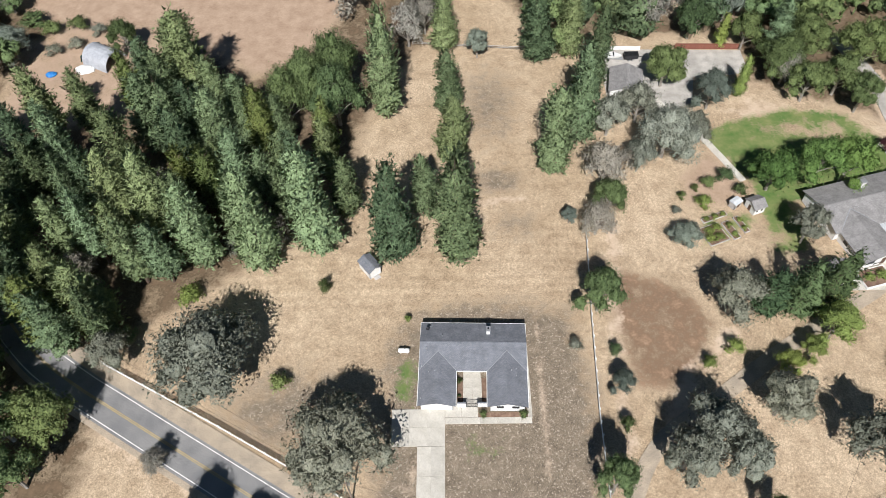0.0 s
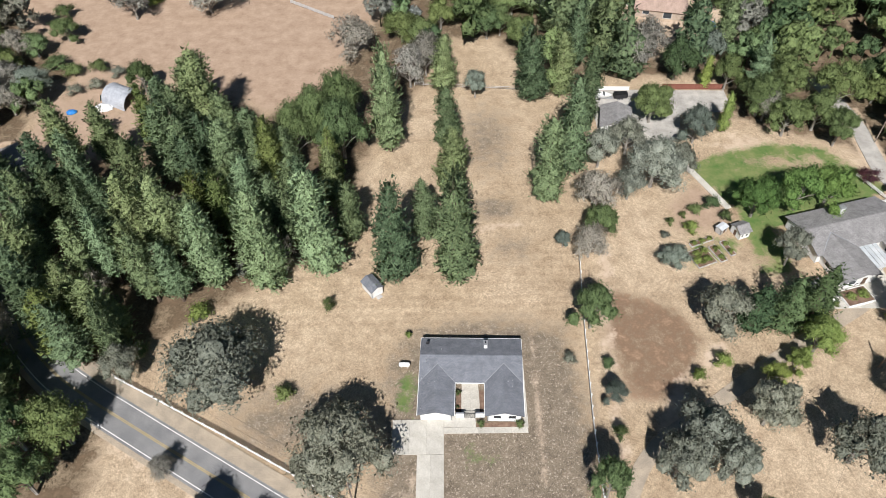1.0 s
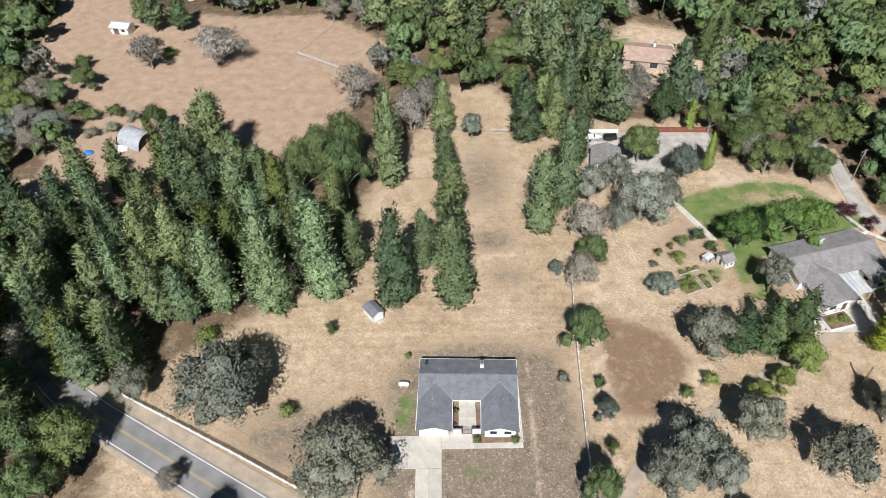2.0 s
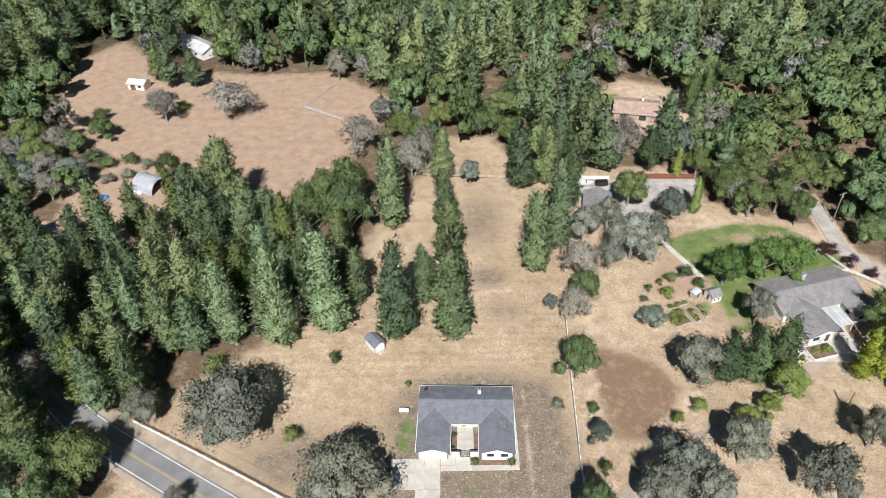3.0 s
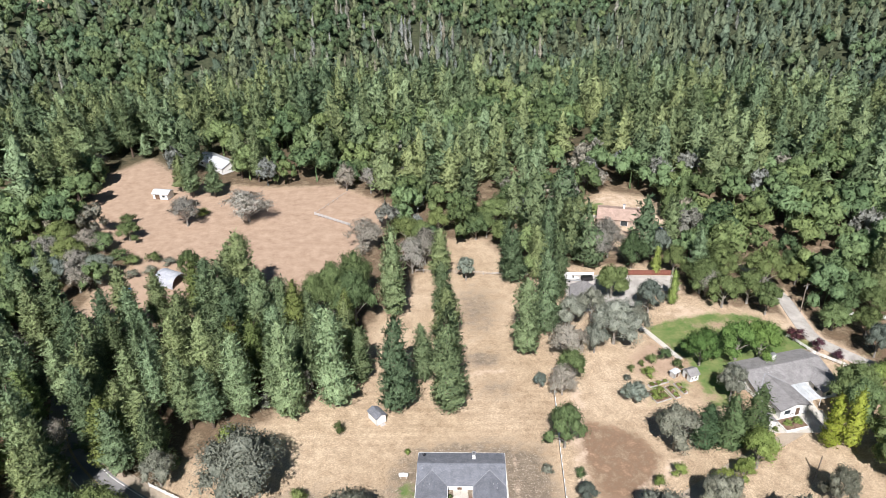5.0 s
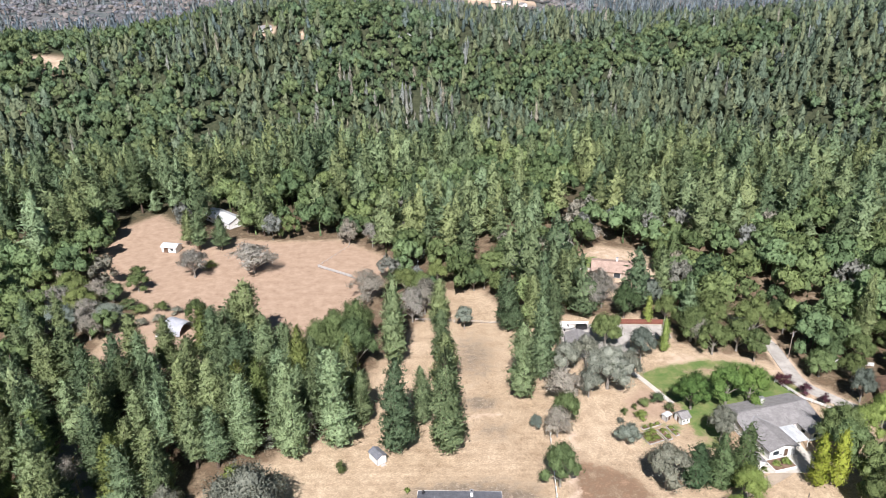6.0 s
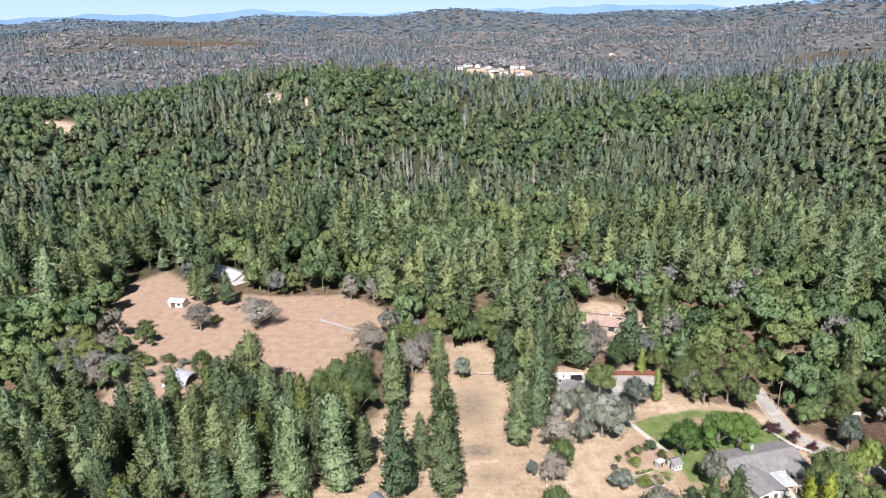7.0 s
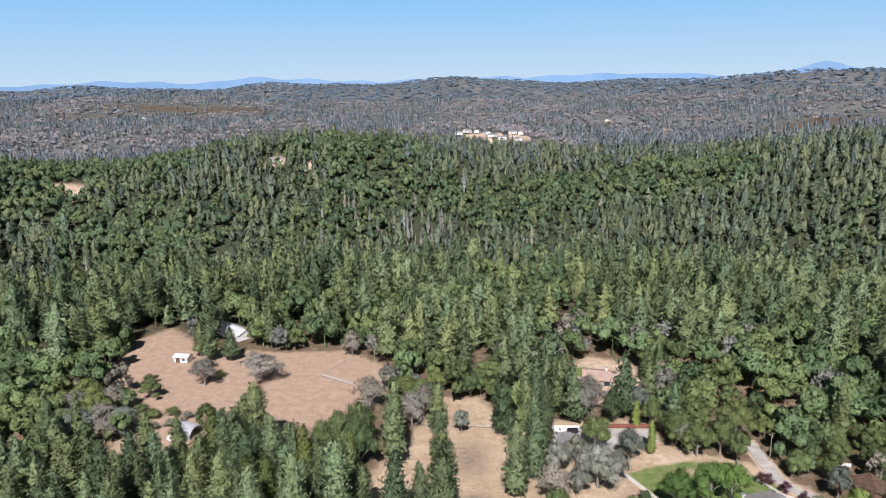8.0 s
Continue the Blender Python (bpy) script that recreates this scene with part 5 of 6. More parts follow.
def stock(shape, k):
    """A trunk and a crown of each growth form, made once and shared; 10 m high and 4 m in radius or as noted."""
    if (shape, k) in STOCK:
        return STOCK[shape, k]
    rng = np.random.default_rng(100 + k + 17 * len(shape))
    if shape == "pine":  # 26 m, radius 4
        v = conifer_crown(rng, 26, 3.6, 22, 10, 0.16, 0.66, 0.34, 2400, 0.70, 0.32)
        limbs = [(q[0] * 0.9, q[1] * 0.9, q[2]) for q in v[rng.permutation(len(v))[:16], :3]]
        made = trunk_mesh("trunk", 26, 0.36, limbs, M_bark), v, 26, 4.0
    elif shape == "full_pine":  # broad and leafy nearly to the ground, 26 m, radius 4.4
        v = conifer_crown(rng, 26, 4.0, 24, 11, 0.06, 0.56, 0.30, 2800, 0.70, 0.32)
        limbs = [(q[0] * 0.9, q[1] * 0.9, q[2]) for q in v[rng.permutation(len(v))[:16], :3]]
        made = trunk_mesh("trunk", 26, 0.36, limbs, M_bark), v, 26, 4.4
    elif shape == "redwood":  # dense to the ground, 16 m, radius 3.2
        v = conifer_crown(rng, 16, 3.0, 18, 12, 0.03, 0.72, 0.2, 1800, 0.36, 0.32, 0.1)
        made = trunk_mesh("trunk", 16, 0.34, [], M_bark), v, 16, 3.2
    elif shape == "column":  # a narrow flame of a tree, 12 m, radius 1.7
        v = conifer_crown(rng, 12, 1.6, 18, 9, 0.04, 0.5, 0.2, 1500, 0.3, 0.4, 0.7)
        made = trunk_mesh("trunk", 12, 0.16, [], M_bark), v, 12, 1.7
    elif shape == "oak":  # 11 m, radius 6
        c, heads = oak_points(rng, 11, 6.0, 15, 18)
        v = np.concatenate([lobed_crown(rng, heads, 1.45, 4, 7, 30, 0.5), sprays(c, 1.0, 14, 0.25, 5, rng, 0.75, 0.5, 0)])
        made = trunk_mesh("trunk", 9.2, 0.36, heads, M_bark_grey), v, 11, 6.0
    elif shape == "big_oak":  # 14 m, radius 8
        c, heads = oak_points(rng, 14, 8.0, 22, 20)
        v = np.concatenate([lobed_crown(rng, heads, 1.6, 4, 7, 30, 0.55), sprays(c, 1.12, 16, 0.27, 6, rng, 0.75, 0.5, 0)])
        made = trunk_mesh("trunk", 12, 0.45, heads, M_bark_grey), v, 14, 8.0
    elif shape == "thin_oak":  # bare limbs show through the leaves; 11 m, radius 6
        c, heads = oak_points(rng, 11, 6.0, 13, 15)
        v = sprays(c, 1.1, 20, 0.29, 5, rng, 0.75, 0.5, 2, 1.7)
        twigs = heads + [tuple(q) for q in c[rng.permutation(len(c))[:26]]]
        made = trunk_mesh("trunk", 9.4, 0.34, twigs, M_bark_grey), v, 11, 6.0
    else:  # bush: leaves to the ground; 3 m, radius 1.6
        c, heads = oak_points(rng, 3.0, 1.6, 7, 12, 0.16)
        c[:, 2] *= 0.95
        v = sprays(c, 0.5, 10, 0.15, 1.2, rng, 0.75, 0.6, 1, 2.0)
        v[:, 2] = np.maximum(v[:, 2], 0.03)
        made = trunk_mesh("stem", 2.2, 0.07, heads[:4], M_bark), v, 3.0, 1.6
    STOCK[shape, k] = (*made, {})
    return STOCK[shape, k]


SPECIES = {  # growth form, leaf, name, category, variants
    "pine": ("pine", "pine", "pine_tree", "pine tree", 5),
    "field_pine": ("full_pine", "pine", "pine_tree", "pine tree", 4),
    "warm_pine": ("pine", "pine_warm", "pine_tree", "pine tree", 3),
    "redwood": ("redwood", "redwood", "redwood_tree", "conifer", 2),
    "gold": ("column", "gold", "golden_cypress", "conifer", 2),
    "poplar": ("column", "lime", "poplar_tree", "tree", 2),
    "grey_oak": ("oak", "grey_oak", "oak_tree", "oak tree", 4),
    "bare_oak": ("thin_oak", "bare_oak", "oak_tree", "oak tree", 3),
    "green_oak": ("oak", "green_oak", "oak_tree", "oak tree", 4),
    "blue_oak": ("oak", "blue_oak", "oak_tree", "oak tree", 2),
    "lime": ("oak", "lime", "broadleaf_tree", "tree", 2),
    "maple": ("oak", "maple", "maple_tree", "maple tree", 2),
    "plum": ("bush", "purple", "plum_tree", "tree", 2),
    "bush": ("bush", "green_oak", "shrub", "shrub", 3),
    "lime_bush": ("bush", "lime", "shrub", "shrub", 2),
    "grey_bush": ("bush", "grey_oak", "shrub", "shrub", 2),
}
rnd = random.Random(7)


def plant(species, x, y, h, r, label, group=""):
    shape, leaf, name, category, variants = SPECIES[species]
    if shape == "oak" and r > 6.2:
        shape = "big_oak"
    trunk, v, h0, r0, crowns = stock(shape, rnd.randrange(variants))
    if leaf not in crowns:
        crowns[leaf] = triangles("crown", v, LEAF[leaf])
    z = float(land(x, y)) - 0.05
    t = thing(name, label, category, x, y, z, rnd.uniform(0, 360), group)
    r *= {"full_pine": 1.02, "pine": 0.95}.get(shape, 1.0)
    t.scale = (r / r0, r / r0, h / h0)
    for n, me in (("stem" if shape == "bush" else "trunk", trunk), ("crown", crowns[leaf])):
        o = new(n, me)
        o.parent = t
    return t


PLANTED = []


def grove(species, label, rows, group=""):
    for x, y, h, r in rows:
        plant(species, x, y, h, r, label, group)
        PLANTED.append((x, y, r))


grove("field_pine", "tall green pine standing in the dry field", [
    (-15, 124, 30, 4.0), (-12, 84, 27, 4.3), (-6, 95, 18, 2.9), (0, 84, 29, 4.6), (0, 110, 19, 3.8), (-1, 125, 18, 3.3), (-2, 148, 17, 3.5),
    (21, 106, 24, 4.0), (27, 115, 27, 4.0), (33, 133, 23, 3.4), (20, 143, 22, 4.2), (28, 145, 19, 3.6)], "field pines")
grove("field_pine", "tall green pine at the edge of the stand", [
    (-37, 82, 28, 4.2), (-27, 86, 29, 5.0), (-22, 95, 17, 3.0), (-49, 83, 24, 4.2), (-65, 69, 20, 4.2), (-60, 132, 25, 5.2), (-60, 113, 24, 4.3),
    (-50, 110, 22, 4.3), (-44, 114, 20, 3.4), (-43, 98, 22, 4.0), (-65, 115, 22, 4.4), (-68, 104, 22, 4.2), (-55, 104, 22, 3.8), (-34, 100, 20, 4.1), (-59, 91, 24, 4.2), (-67, 94, 22, 4.0), (-66, 139, 18, 3.8), (-64, 125, 20, 3.8), (-53, 124, 18, 3.7), (-47, 120, 17, 3.5), (-55, 115, 20, 3.7), (-38, 116, 15, 3.2), (-73, 137, 14, 3.6)], "pine stand")
grove("pine", "green pine in the dense stand", [
    (-80, 119, 20, 3.7), (-89, 118, 22, 4.1), (-82, 107, 22, 3.9), (-89, 106, 22, 3.9), (-102, 108, 24, 5.3), (-95, 101, 22, 4.5), (-87, 95, 22, 4.0),
    (-69, 84, 22, 3.8), (-84, 83, 22, 4.4), (-91, 85, 22, 3.8), (-73, 74, 18, 3.6), (-88, 62, 22, 3.8), (-80, 54, 22, 4.0), (-83, 60, 21, 4.0), (-91, 67, 23, 4.2), (-96, 78, 22, 4.0), (-70, 64, 19, 3.8), (-78, 70, 21, 4.0), (-82, 76, 21, 3.8), (-99, 86, 22, 4.4), (-60, 79, 20, 3.7), (-55, 79, 18, 3.7), (-106, 105, 22, 4.2)], "pine stand")
grove("pine", "green pine at the edge of the brown pasture", [(-101, 213, 17, 4), (-107, 219, 16, 3.8), (-92, 213, 15, 3.8), (-147, 213, 27, 5.6), (-152, 206, 24, 5.2), (-149, 230, 25, 5.0), (-143, 260, 33, 5.0), (-86, 232, 22, 4.6), (-78, 228, 20, 4.2)], "pasture pines")
grove("warm_pine", "yellow-green conifer among darker pines", [(-27, 110, 18, 3.2), (-41, 112, 20, 3.3), (-47, 94, 21, 3.4), (-53, 96, 19, 3.4), (-73, 66, 20, 4.2), (-72, 126, 19, 3.4), (-95, 76, 20, 4)], "pine stand")
grove("grey_oak", "broad grey-green oak on dry grass", [
    (-42, 57, 18, 10.2), (-19, 43, 15.5, 9.4), (50, 70, 13.2, 5.9), (41, 45, 14.5, 6.1), (36, 41, 13.2, 4.8), (45, 41, 11.9, 4.3), (53, 50, 13.2, 5.0), (65, 43, 14.5, 5.8),
    (45, 110, 14.5, 7.4), (41, 121, 11.9, 5.4), (51, 112, 11.9, 4.8), (34, 117, 11.9, 4.8), (-61, 61, 10.6, 4.2), (78, 53, 11.9, 3.7), (39, 106, 10.6, 3.9)], "oaks")
grove("bare_oak", "grey thin-leaved oak with pale limbs showing", [
    (31, 102, 13.2, 5.7), (28, 89, 9.2, 4.2), (49, 153, 17.2, 5.0), (53, 158, 15.8, 4.8), (-27, 165, 12.5, 7.0), (-73, 190, 13.5, 8.8), (-95, 187, 13, 6.2), (-11, 150, 13.2, 5.1), (-7, 155, 14.5, 4.8),
    (-49, 42, 6, 2.4), (77, 133, 10.6, 4.1), (-40, 217, 12, 4.5), (-30, 214, 12, 4.5), (-35, 86, 11.9, 3.1), (-57, 96, 11.9, 3.5), (-71, 78, 10.6, 3.9), (-87, 69, 11.9, 4.8), (-16, 216, 11, 5), (-118, 150, 10.6, 5.8), (60, 214, 9, 5), (-122, 166, 10, 5.5), (-132, 159, 11, 6.0), (-114, 141, 10, 5.0)], "oaks")
grove("green_oak", "dense dark green oak", [
    (26, 71, 13.2, 4.8), (31, 94, 10.6, 4.4), (24, 37, 14.5, 3.7), (47, 33, 9.2, 2.7), (49, 133, 12.5, 5.6), (-67, 48, 14.5, 5.7), (-70, 39, 14.5, 5.1), (-75, 47, 15.8, 5.9), (-27, 133, 18.5, 6.4),
    (-26, 122, 18.5, 6.8), (-37, 122, 17.2, 6.3), (-33, 127, 18.5, 6.3), (76, 135, 13.2, 6.5), (84, 142, 13.2, 6.7), (80, 127, 11.9, 5.2), (88, 129, 11.9, 5.9), (91, 123, 11.9, 4.5), (96, 138, 14.5, 6.8), (71, 146, 11.9, 4.3), (59, 151, 13.2, 5.7)], "oaks")
grove("green_oak", "rounded green oak at the edge of the woods", [
    (-14, 172, 10, 6.5), (6, 182, 10, 7.4), (18, 185, 11, 7.4), (31, 177, 11, 7.2), (-82, 150, 10.6, 4.2), (40, 186, 10, 6.5), (94, 77, 14, 5.5), (95, 82, 14.5, 6.3), (93, 59, 15, 6.2),
    (106, 114.5, 9, 5.0), (114, 112, 10, 4.4), (97, 68, 15, 5.8), (-98, 63, 13.2, 5.8), (-112, 176, 8, 5), (-124, 157, 11.9, 6.8), (-134, 172, 10, 7), (-118, 168, 8, 5), (24, 196, 11, 7), (100, 58, 15.8, 6.8)], "oaks")
grove("green_oak", "leafy oak past the field fence", [(19, 166, 12, 5), (21, 156, 12, 4.6), (-8, 166, 12, 4.8), (-3, 178, 11, 5), (14, 174, 11, 4)], "oaks")
grove("green_oak", "leafy oak beside the road", [(-40, 30, 13.5, 4.2), (-32, 26.5, 13, 4.0), (-24, 22.5, 13.5, 4.4), (-15, 19, 12, 4.2), (66, 24, 12, 6)], "oaks")
grove("blue_oak", "blue-grey oak with a rounded crown", [(58, 125, 11.9, 4.8), (6, 145, 9.2, 3.4), (28, 55, 6, 2.6), (23, 92, 5, 1.9), (45, 86, 6, 3.7), (111, 102, 11.9, 3.9), (-110, 148, 10.6, 5.8), (-126, 145, 11.9, 6.8), (69, 157, 11.9, 4.8)], "oaks")
grove("redwood", "dark green conifer beside the tan-roofed house", [(70, 177, 13, 3.0), (80, 186, 15, 3.2), (86, 190, 17, 3.4), (-154, 199, 13, 2.8)], "garden conifers")
grove("maple", "bright green leafy maple on the lawn", [(65, 100, 11.9, 5.4), (75, 102, 13.2, 5.8), (81, 102, 13.2, 5.8)], "maples")
grove("lime", "fresh green broadleaf tree beside the gravel drive", [(66, 64, 11.9, 4.5), (62, 61, 6, 2.6), (57, 58, 6, 3.0), (103, 86, 11.9, 4.4), (110, 90, 11.9, 4.4)], "drive trees")
grove("redwood", "dense dark green redwood beside the grey-roofed house", [(57, 71, 12, 4.0), (62, 70.5, 15, 4.3), (67.5, 71.5, 17, 4.5)], "redwoods")
grove("gold", "golden-yellow columnar cypress beside the house", [(84, 70, 15, 2.4), (88.5, 70, 16, 2.4)], "golden cypresses")
grove("poplar", "slim green poplar beside the gravel yard", [(66, 129, 12, 1.7), (66, 147, 10, 1.7)], "poplars")
grove("grey_oak", "weeping pale green birch shading the lawn", [(68, 86, 11.9, 3.9)])
grove("bush", "dark green rounded shrub on dry grass", [
    (-31, 56, 4, 2.1), (-25, 76, 4.2, 1.4), (28, 62, 3, 1.4), (28, 48, 3.5, 1.5), (53, 101, 3, 1.9), (57, 103, 3.5, 2.2), (59, 99, 3, 1.7), (50, 100, 2, 1.0), (47, 98, 2, 1.1), (-117, 189, 5, 3.3),
    (-104, 158, 4, 3), (-98, 160, 4, 3), (-110, 162, 4, 4), (-60, 66, 4, 2)], "shrubs")
grove("lime_bush", "bright green young shrub on dry grass", [(-50, 74, 5, 2.8), (-9, 69, 2.2, 0.8), (49, 62, 4, 1.9), (44, 59, 3.5, 1.6), (51, 96, 2.6, 2.0), (-92, 196, 3, 3), (82, 181, 3, 2)], "shrubs")
grove("grey_bush", "sparse grey shrub in dry grass", [(21, 63, 3, 1.5), (45, 94, 2, 1.2), (-44, 86, 4, 2.4), (-101, 150, 3, 2.5), (-96, 152, 3, 2.5), (-92, 158, 3, 2.5)], "shrubs")
grove("plum", "dark purple-leaved plum by the lane", [(95, 110, 4, 1.9), (98, 105.5, 4, 1.9), (101, 101, 3.5, 1.6), (93, 111, 4, 1.8)], "plums")

grove("bush", "clipped green shrub beside the white gable", [(4.2, 50.45, 1.3, 0.85), (11.0, 50.35, 1.4, 0.95), (0.3, 56.6, 1.2, 0.7), (0.2, 54.0, 0.7, 0.4)], "front shrubs")
grove("lime_bush", "leafy green vegetable clump in the garden", [(50.4, 86.8, 1.5, 1.3), (52.4, 87.4, 1.5, 1.3), (50.6, 88.8, 1.3, 1.2), (52.2, 89.6, 1.5, 1.2), (55.6, 88, 1.1, 0.9), (55, 90.4, 1.1, 0.9), (57.8, 89.6, 1.0, 0.8), (57.4, 91.6, 1.0, 0.8), (50.8, 92, 1.0, 0.8), (52.6, 92.6, 1.1, 0.9), (54.4, 93.2, 1.0, 0.8),
    (78.2, 77, 1.6, 1.2), (80.4, 77.3, 2.2, 1.4), (77.0, 81.5, 1.4, 1.0), (74.6, 75.4, 1.2, 0.9)], "garden plants")


# ---- woods ----
STAND_EDGE = [(-80, 104), (-80, 150), (-60, 154), (-46, 144), (-38, 150), (-26, 174), (-12, 172), (-10, 104)]


def free(x, y, margin=0.0):
    """Whether trees of the woods may stand there."""
    ok = ~(inside(x, y, FIELD_NW) | inside(x, y, FIELD_N) | inside(x, y, OPEN_LAND) | inside(x, y, BARN_YARD) | inside(x, y, STAND_EDGE))
    ok &= (near_line(x, y, ROAD) > 5.5) & (near_line(x, y, EAST_LANE) > 7.5)
    ok &= ~((x > 40) & (y < 66) & (x < 92)) & ~((x > 60) & (x < 97) & (y > 62) & (y < 118))
    for px, py, pr in PLANTED:
        ok &= np.hypot(x - px, y - py) > 1.6 + 0.55 * pr
    for cx, cy, r in BARE + YARDS:
        ok &= np.hypot(x - cx, (y - cy) * 0.75) > r
    return ok


def scatter(rng, spacing, r0, r1, half, where=None):
    """Jittered points between two distances from the path's end, in a fan ahead of it."""
    n = int(2 * r1 / spacing) + 2
    g = (np.stack(np.meshgrid(np.arange(n), np.arange(n)), -1).reshape(-1, 2) - n / 2) * spacing + rng.uniform(-0.42, 0.42, (n * n, 2)) * spacing
    g[:, 1] -= 80
    d, a = np.hypot(g[:, 0], g[:, 1] + 80), np.abs(np.degrees(np.arctan2(g[:, 0], g[:, 1] + 80)))
    g = g[(d > r0) & (d < r1) & (a < half)]
    return g[free(g[:, 0], g[:, 1])]


# house plots in the woods: x, y, radius
YARDS = [(-101, 246, 9), (-95, 232, 8), (-91, 222, 6), (-113, 213, 7), (62, 186, 12), (-250, 330, 9), (10, 300, 7), (101, 124, 6), (108, 118, 5), (116, 108, 4)]


def wood(name, label, places, heights, radii, patterns, material, rng):
    """A stretch of woods as one joined mesh: each tree a turned and stretched pattern, with its own tint."""
    vs, tints = [], []
    for pick in range(len(patterns)):
        sel = np.arange(len(places)) % len(patterns) == pick
        p, h, r = places[sel], heights[sel], radii[sel]
        if not len(p):
            continue
        pat = patterns[pick]
        a = rng.uniform(0, 6.28, len(p))
        c, s = np.cos(a)[:, None], np.sin(a)[:, None]
        x = (pat[None, :, 0] * c - pat[None, :, 1] * s) * r[:, None] + p[:, 0:1]
        y = (pat[None, :, 0] * s + pat[None, :, 1] * c) * r[:, None] + p[:, 1:2]
        z = pat[None, :, 2] * h[:, None] + land(p[:, 0], p[:, 1])[:, None]
        nx = pat[None, :, 3] * c - pat[None, :, 4] * s
        ny = pat[None, :, 3] * s + pat[None, :, 4] * c
        vs.append(np.stack([x, y, z, nx, ny, np.broadcast_to(pat[None, :, 5], nx.shape)], -1).reshape(-1, 6))
        tints.append(np.repeat(rng.uniform(0, 1, len(p)), len(pat)))
    if vs:
        ob = new(name, triangles(name, np.concatenate(vs), material, np.concatenate(tints)))
        tagged(ob, label, "woods", kind="stuff")


def patterns(kind, rng, many, rings, sides, count, length, lobes=0):
    """Crowns 1 high and 1 in radius, with a stub of trunk, to fill the woods with."""
    out = []
    for _ in range(many):
        if kind == "conifer":
            v = conifer_crown(rng, 22, 3.6, rings, sides, rng.uniform(0.06, 0.2), rng.uniform(0.52, 0.8), rng.uniform(0.24, 0.34), count, length, 0.36)
            full_size = (3.6, 3.6, 22)
        else:
            _c, heads = oak_points(rng, 11, 5.5, lobes, 1)
            v = lobed_crown(rng, heads, 5.5 * 0.95 / math.sqrt(lobes), rings, sides, count, length)
            full_size = (5.5, 5.5, 11)
        v[:, :3] /= full_size
        stub = np.array([(-.06, -.03, 0), (.06, -.03, 0), (0, 0, .55), (0, .07, 0), (-.05, -.03, 0), (0, 0, .55)])
        out.append(np.concatenate([v, np.concatenate([stub, np.tile((0, -0.9, 0.4), (6, 1))], 1)]))
    return out


def grow_woods():
    rng = np.random.default_rng(5)
    # the stand by the road and the woods round the fields, single trees
    g = scatter(rng, 8.8, 120, 262, 47)
    g = g[(g[:, 1] < 178) & (g[:, 1] > 36)]
    count = 0
    for x, y in g[np.argsort(np.hypot(g[:, 0], g[:, 1] + 80))]:
        count += 1
        if count > 170:
            break
        if x < 0:
            k = rng.random()
            kind = "pine" if k < 0.72 else "bare_oak" if k < 0.86 else "green_oak"
        else:
            kind = "green_oak" if rng.random() < 0.72 else "pine"
        if kind == "pine":
            plant("pine", x, y, rng.uniform(17, 24), rng.uniform(2.8, 3.6), "green pine in the dense stand", "pine stand")
        else:
            plant(kind, x, y, rng.uniform(8, 11.5), rng.uniform(3.8, 5.5), "oak growing between the pines", "oaks")
        PLANTED.append((x, y, 3.5))
    # woods ahead, to the rim of the bench
    g = scatter(rng, 7.9, 200, 475, 41)
    n1 = np.array([noise.noise((x * 0.013, y * 0.013, 4)) for x, y in g])
    n2 = np.array([noise.noise((x * 0.03, y * 0.03, 8)) for x, y in g])
    keep = n2 + rng.normal(size=len(g)) * 0.25 > -0.33
    g, n1, n2 = g[keep], n1[keep], n2[keep]
    edge = np.minimum.reduce([near_line(g[:, 0], g[:, 1], f + f[:1]) for f in (FIELD_NW, FIELD_N, OPEN_LAND)])
    oak = n1 + rng.normal(size=len(g)) * 0.16 + 0.45 * np.exp(-edge / 16) - 0.1 + 0.5 * bump2(g[:, 0], g[:, 1], 135, 175, 60, 70) + 0.5 * bump2(g[:, 0], g[:, 1], -150, 165, 45, 45) > 0.12
    grey = oak & (rng.random(len(g)) < 0.10 + 0.4 * np.exp(-edge / 8))
    con = ~oak
    size = np.clip(rng.normal(1.0, 0.24, len(g)) + 0.25 * n2, 0.45, 1.45)
    wood("pine_woods", "dense green pine woods behind the fields", g[con], 23.5 * size[con], 5.3 * size[con] ** 0.7, patterns("conifer", rng, 16, 11, 7, 200, 1.1), M_far_conifer, rng)
    m = oak & ~grey
    wood("oak_woods", "dense green oak woods behind the fields", g[m], 13.5 * size[m], 5.9 * size[m], patterns("oak", rng, 8, 4, 6, 34, 0.85, 8), M_far_oak, rng)
    wood("grey_oak_woods", "grey thin oaks scattered through the woods", g[grey], 12 * size[grey], 4.9 * size[grey], patterns("oak", rng, 5, 3, 5, 60, 0.85, 8), M_far_grey, rng)
    # the wooded hillsides across the valley
    g = scatter(rng, 10.2, 475, 1150, 37)
    n1 = np.array([noise.noise((x * 0.006, y * 0.006, 9)) for x, y in g])
    n2 = np.array([noise.noise((x * 0.02, y * 0.02, 2)) for x, y in g])
    keep = n2 + rng.normal(size=len(g)) * 0.25 > -0.62
    g, n1, n2 = g[keep], n1[keep], n2[keep]
    oak = n1 + rng.normal(size=len(g)) * 0.14 + 0.55 * bump2(g[:, 0], g[:, 1], -280, 830, 240, 180) + 0.3 * bump2(g[:, 0], g[:, 1], 560, 620, 200, 200) + 0.25 * bump2(g[:, 0], g[:, 1], -380, 700, 200, 150) > 0.27
    grey = ~oak & (rng.random(len(g)) < 0.025 + 0.6 * bump2(g[:, 0], g[:, 1], -40, 690, 110, 70))
    con = ~oak & ~grey
    size = np.clip(rng.normal(1.0, 0.24, len(g)) + 0.25 * n2, 0.45, 1.5)
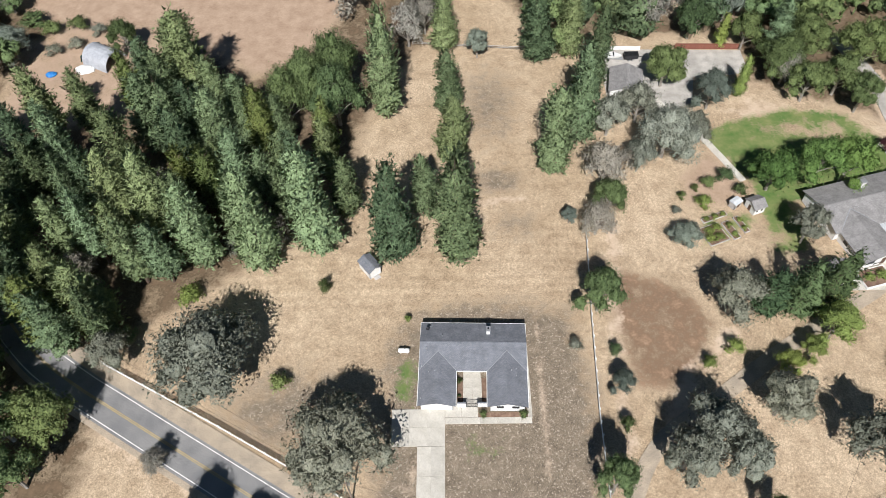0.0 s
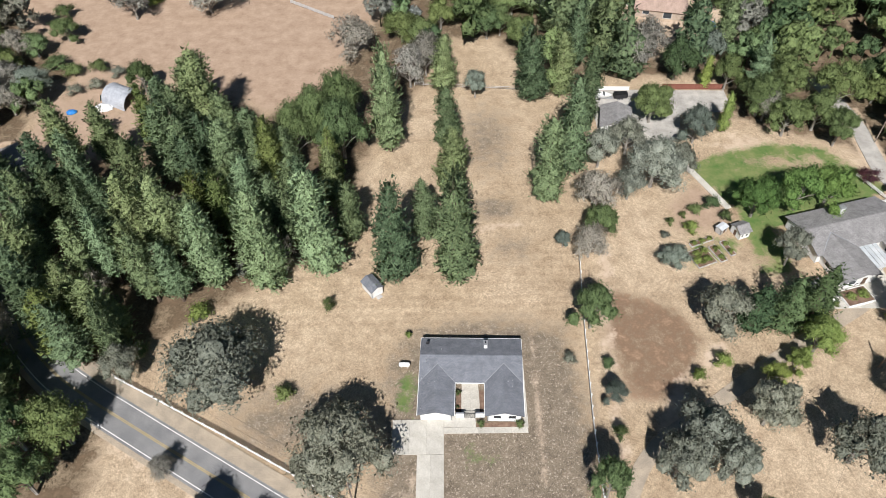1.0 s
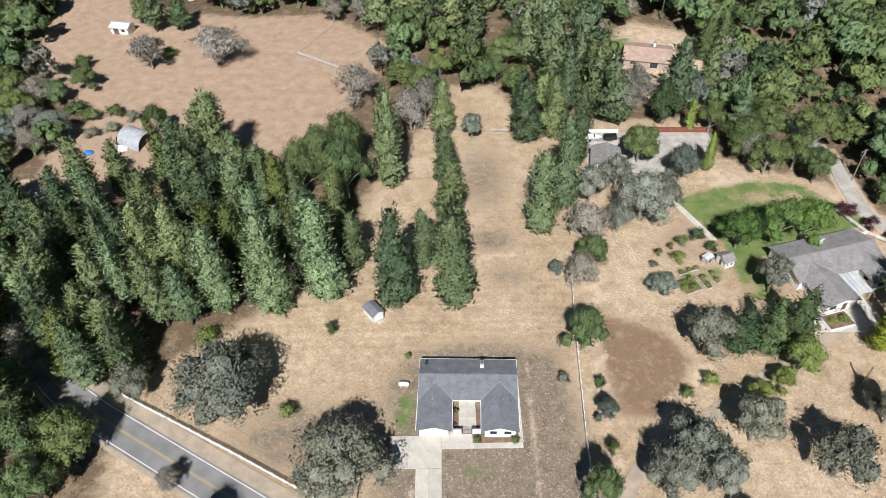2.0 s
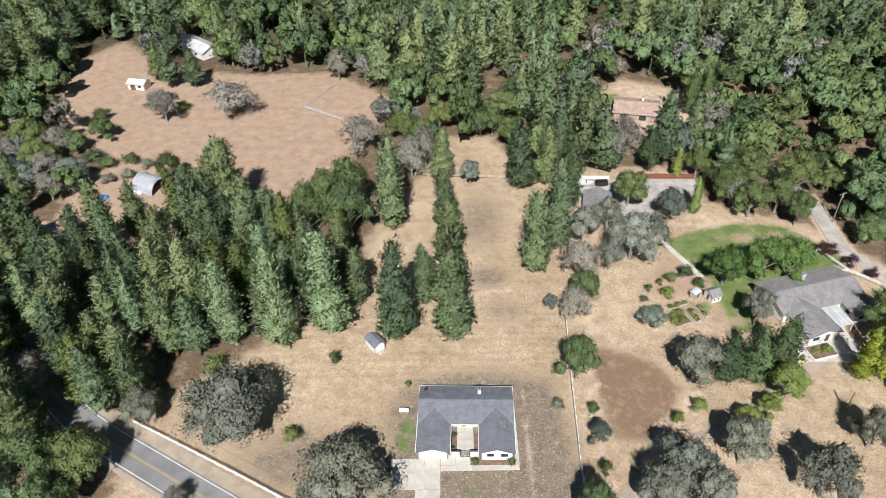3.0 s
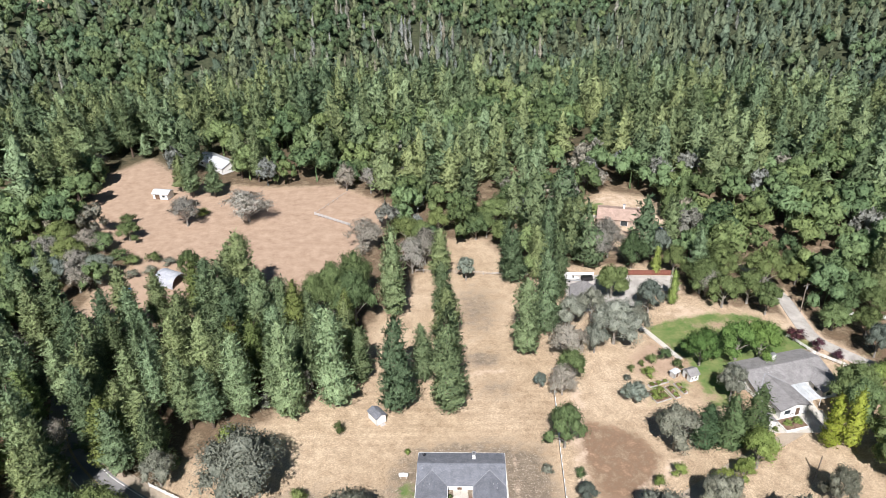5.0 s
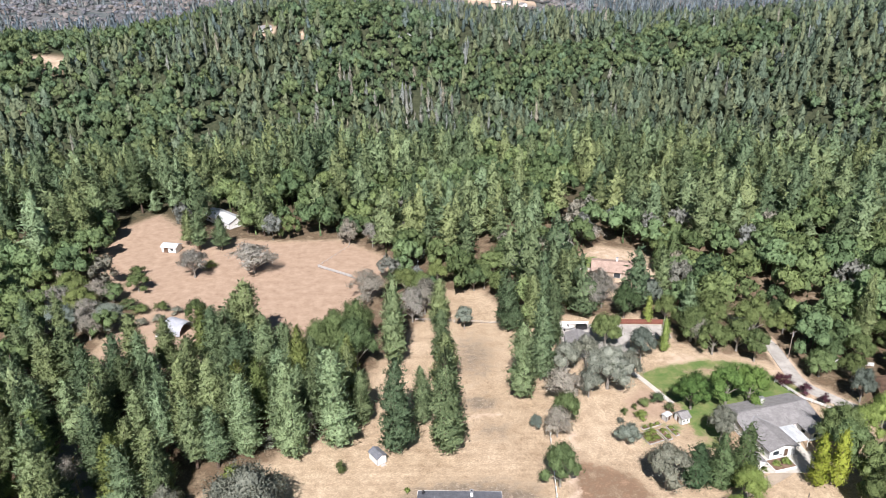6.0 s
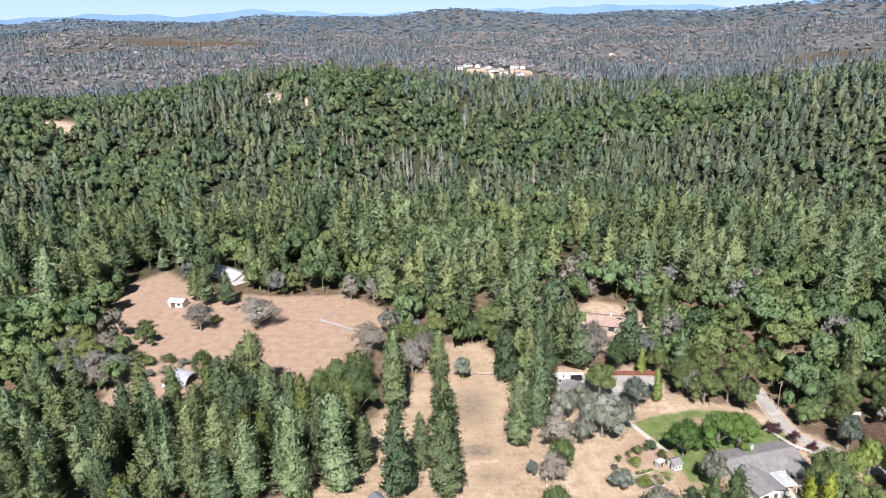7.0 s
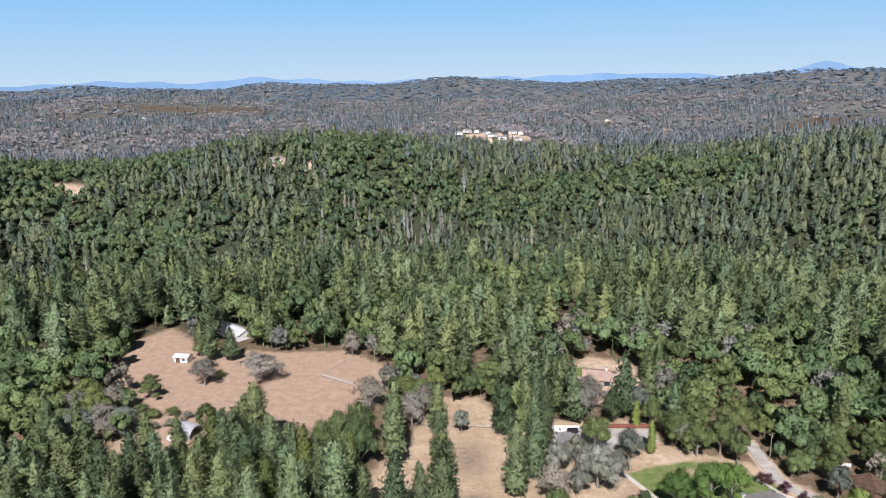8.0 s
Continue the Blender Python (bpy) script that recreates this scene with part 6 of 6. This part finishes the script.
    # haze-tinted pines grow more frequent with distance, grading into the ridges
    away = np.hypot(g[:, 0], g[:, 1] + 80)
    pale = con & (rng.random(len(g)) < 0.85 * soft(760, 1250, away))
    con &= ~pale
    wood("pale_pine_woods", "hazy grey-green pines on the far hillsides", g[pale], 17.5 * size[pale], 5.0 * size[pale] ** 0.7, patterns("conifer", rng, 8, 6, 5, 14, 1.7), M_hazed_conifer, rng)
    wood("hill_pine_woods", "dark pine woods on the far valley side", g[con], 19 * size[con], 5.3 * size[con] ** 0.7, patterns("conifer", rng, 10, 6, 5, 16, 1.7), M_slope_conifer, rng)
    wood("hill_oak_woods", "rounded oak woods on the far hill", g[oak], 14 * size[oak], 6.4 * size[oak], patterns("oak", rng, 6, 3, 5, 8, 1.6, 4), M_slope_oak, rng)
    wood("dead_grey_woods", "grey dying pines on the valley side", g[grey], 20 * size[grey], 2.6 * size[grey], patterns("conifer", rng, 4, 7, 4, 30, 1.3), M_far_grey, rng)
    # far ridges
    g = np.concatenate([scatter(rng, 15, 1150, 1900, 36), scatter(rng, 21, 1900, 3300, 36)])
    n1 = np.array([noise.noise((x * 0.004, y * 0.004, 1)) for x, y in g])
    keep = (n1 + rng.normal(size=len(g)) * 0.3 > -0.35) & (rng.random(len(g)) > 0.95 * thin_woods(g[:, 0], g[:, 1]))
    g, n1 = g[keep], n1[keep]
    d = np.hypot(g[:, 0], g[:, 1] + 80)
    wide = 1 + 0.55 * soft(1100, 3300, d)
    pick = n1 + rng.normal(size=len(g)) * 0.25 > 0
    wood("ridge_pine_woods", "hazy grey-green pine woods on the far ridges", g[pick], rng.uniform(14, 27, pick.sum()), rng.uniform(3.6, 5.4, pick.sum()) * wide[pick], patterns("conifer", rng, 6, 3, 4, 4, 2.4), M_hill_wood, rng)
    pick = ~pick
    wood("ridge_oak_woods", "low hazy grey-green oak woods on the far ridges", g[pick], rng.uniform(7, 11, pick.sum()), rng.uniform(6, 9, pick.sum()) * wide[pick], patterns("oak", rng, 5, 3, 4, 0, 0, 2), M_scrub_wood, rng)
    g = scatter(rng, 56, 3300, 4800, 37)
    wood("horizon_woods", "hazy blue-grey woods on the last ridge", g, rng.uniform(9, 18, len(g)), rng.uniform(14, 24, len(g)), patterns("oak", rng, 5, 3, 4, 0, 0, 2), M_ridge_wood, rng)


grow_woods()


# ---- far houses ----
def far_houses():
    first = gable_building("far_house", "pale house in a far clearing", "house", -207, 806, 20, 14, 9, 4.4, 2.4, M_roof_grey, None, [("s", 2, 4, 0.9, 2.2, "window"), ("s", 8, 11, 0.9, 2.2, "window")], 0.5, group="far houses")
    spots = [(28, 1252), (44, 1262), (62, 1246), (78, 1232), (88, 1216), (104, 1206), (126, 1244), (142, 1250), (132, 1204), (-1000, 2350), (-960, 2370), (-783, 2415), (-306, 1552), (-335, 1835), (1036, 2380), (1090, 2470),
             (1215, 2660), (1260, 2690), (1325, 2715), (1380, 2760), (1433, 2810), (416, 1765), (436, 1790), (-46, 812)]
    for k, (x, y) in enumerate(spots):
        copy_thing(first, pose(x, y, float(land(x, y)) - 0.2, 0, 0, 37 * k % 180))
    for x, y, turn in ((10, 300, 20), (-250, 330, 10)):
        gable_building("woodland_house", "small pale-roofed house hidden among pines", "house", x, y, turn, 11, 8, 2.8, 1.8, M_roof_white, None, [("s", 2, 4, 0.9, 2.1, "window"), ("s", 7, 8.5, 0, 2.1, "door")], 0.4, group="woodland houses")


far_houses()
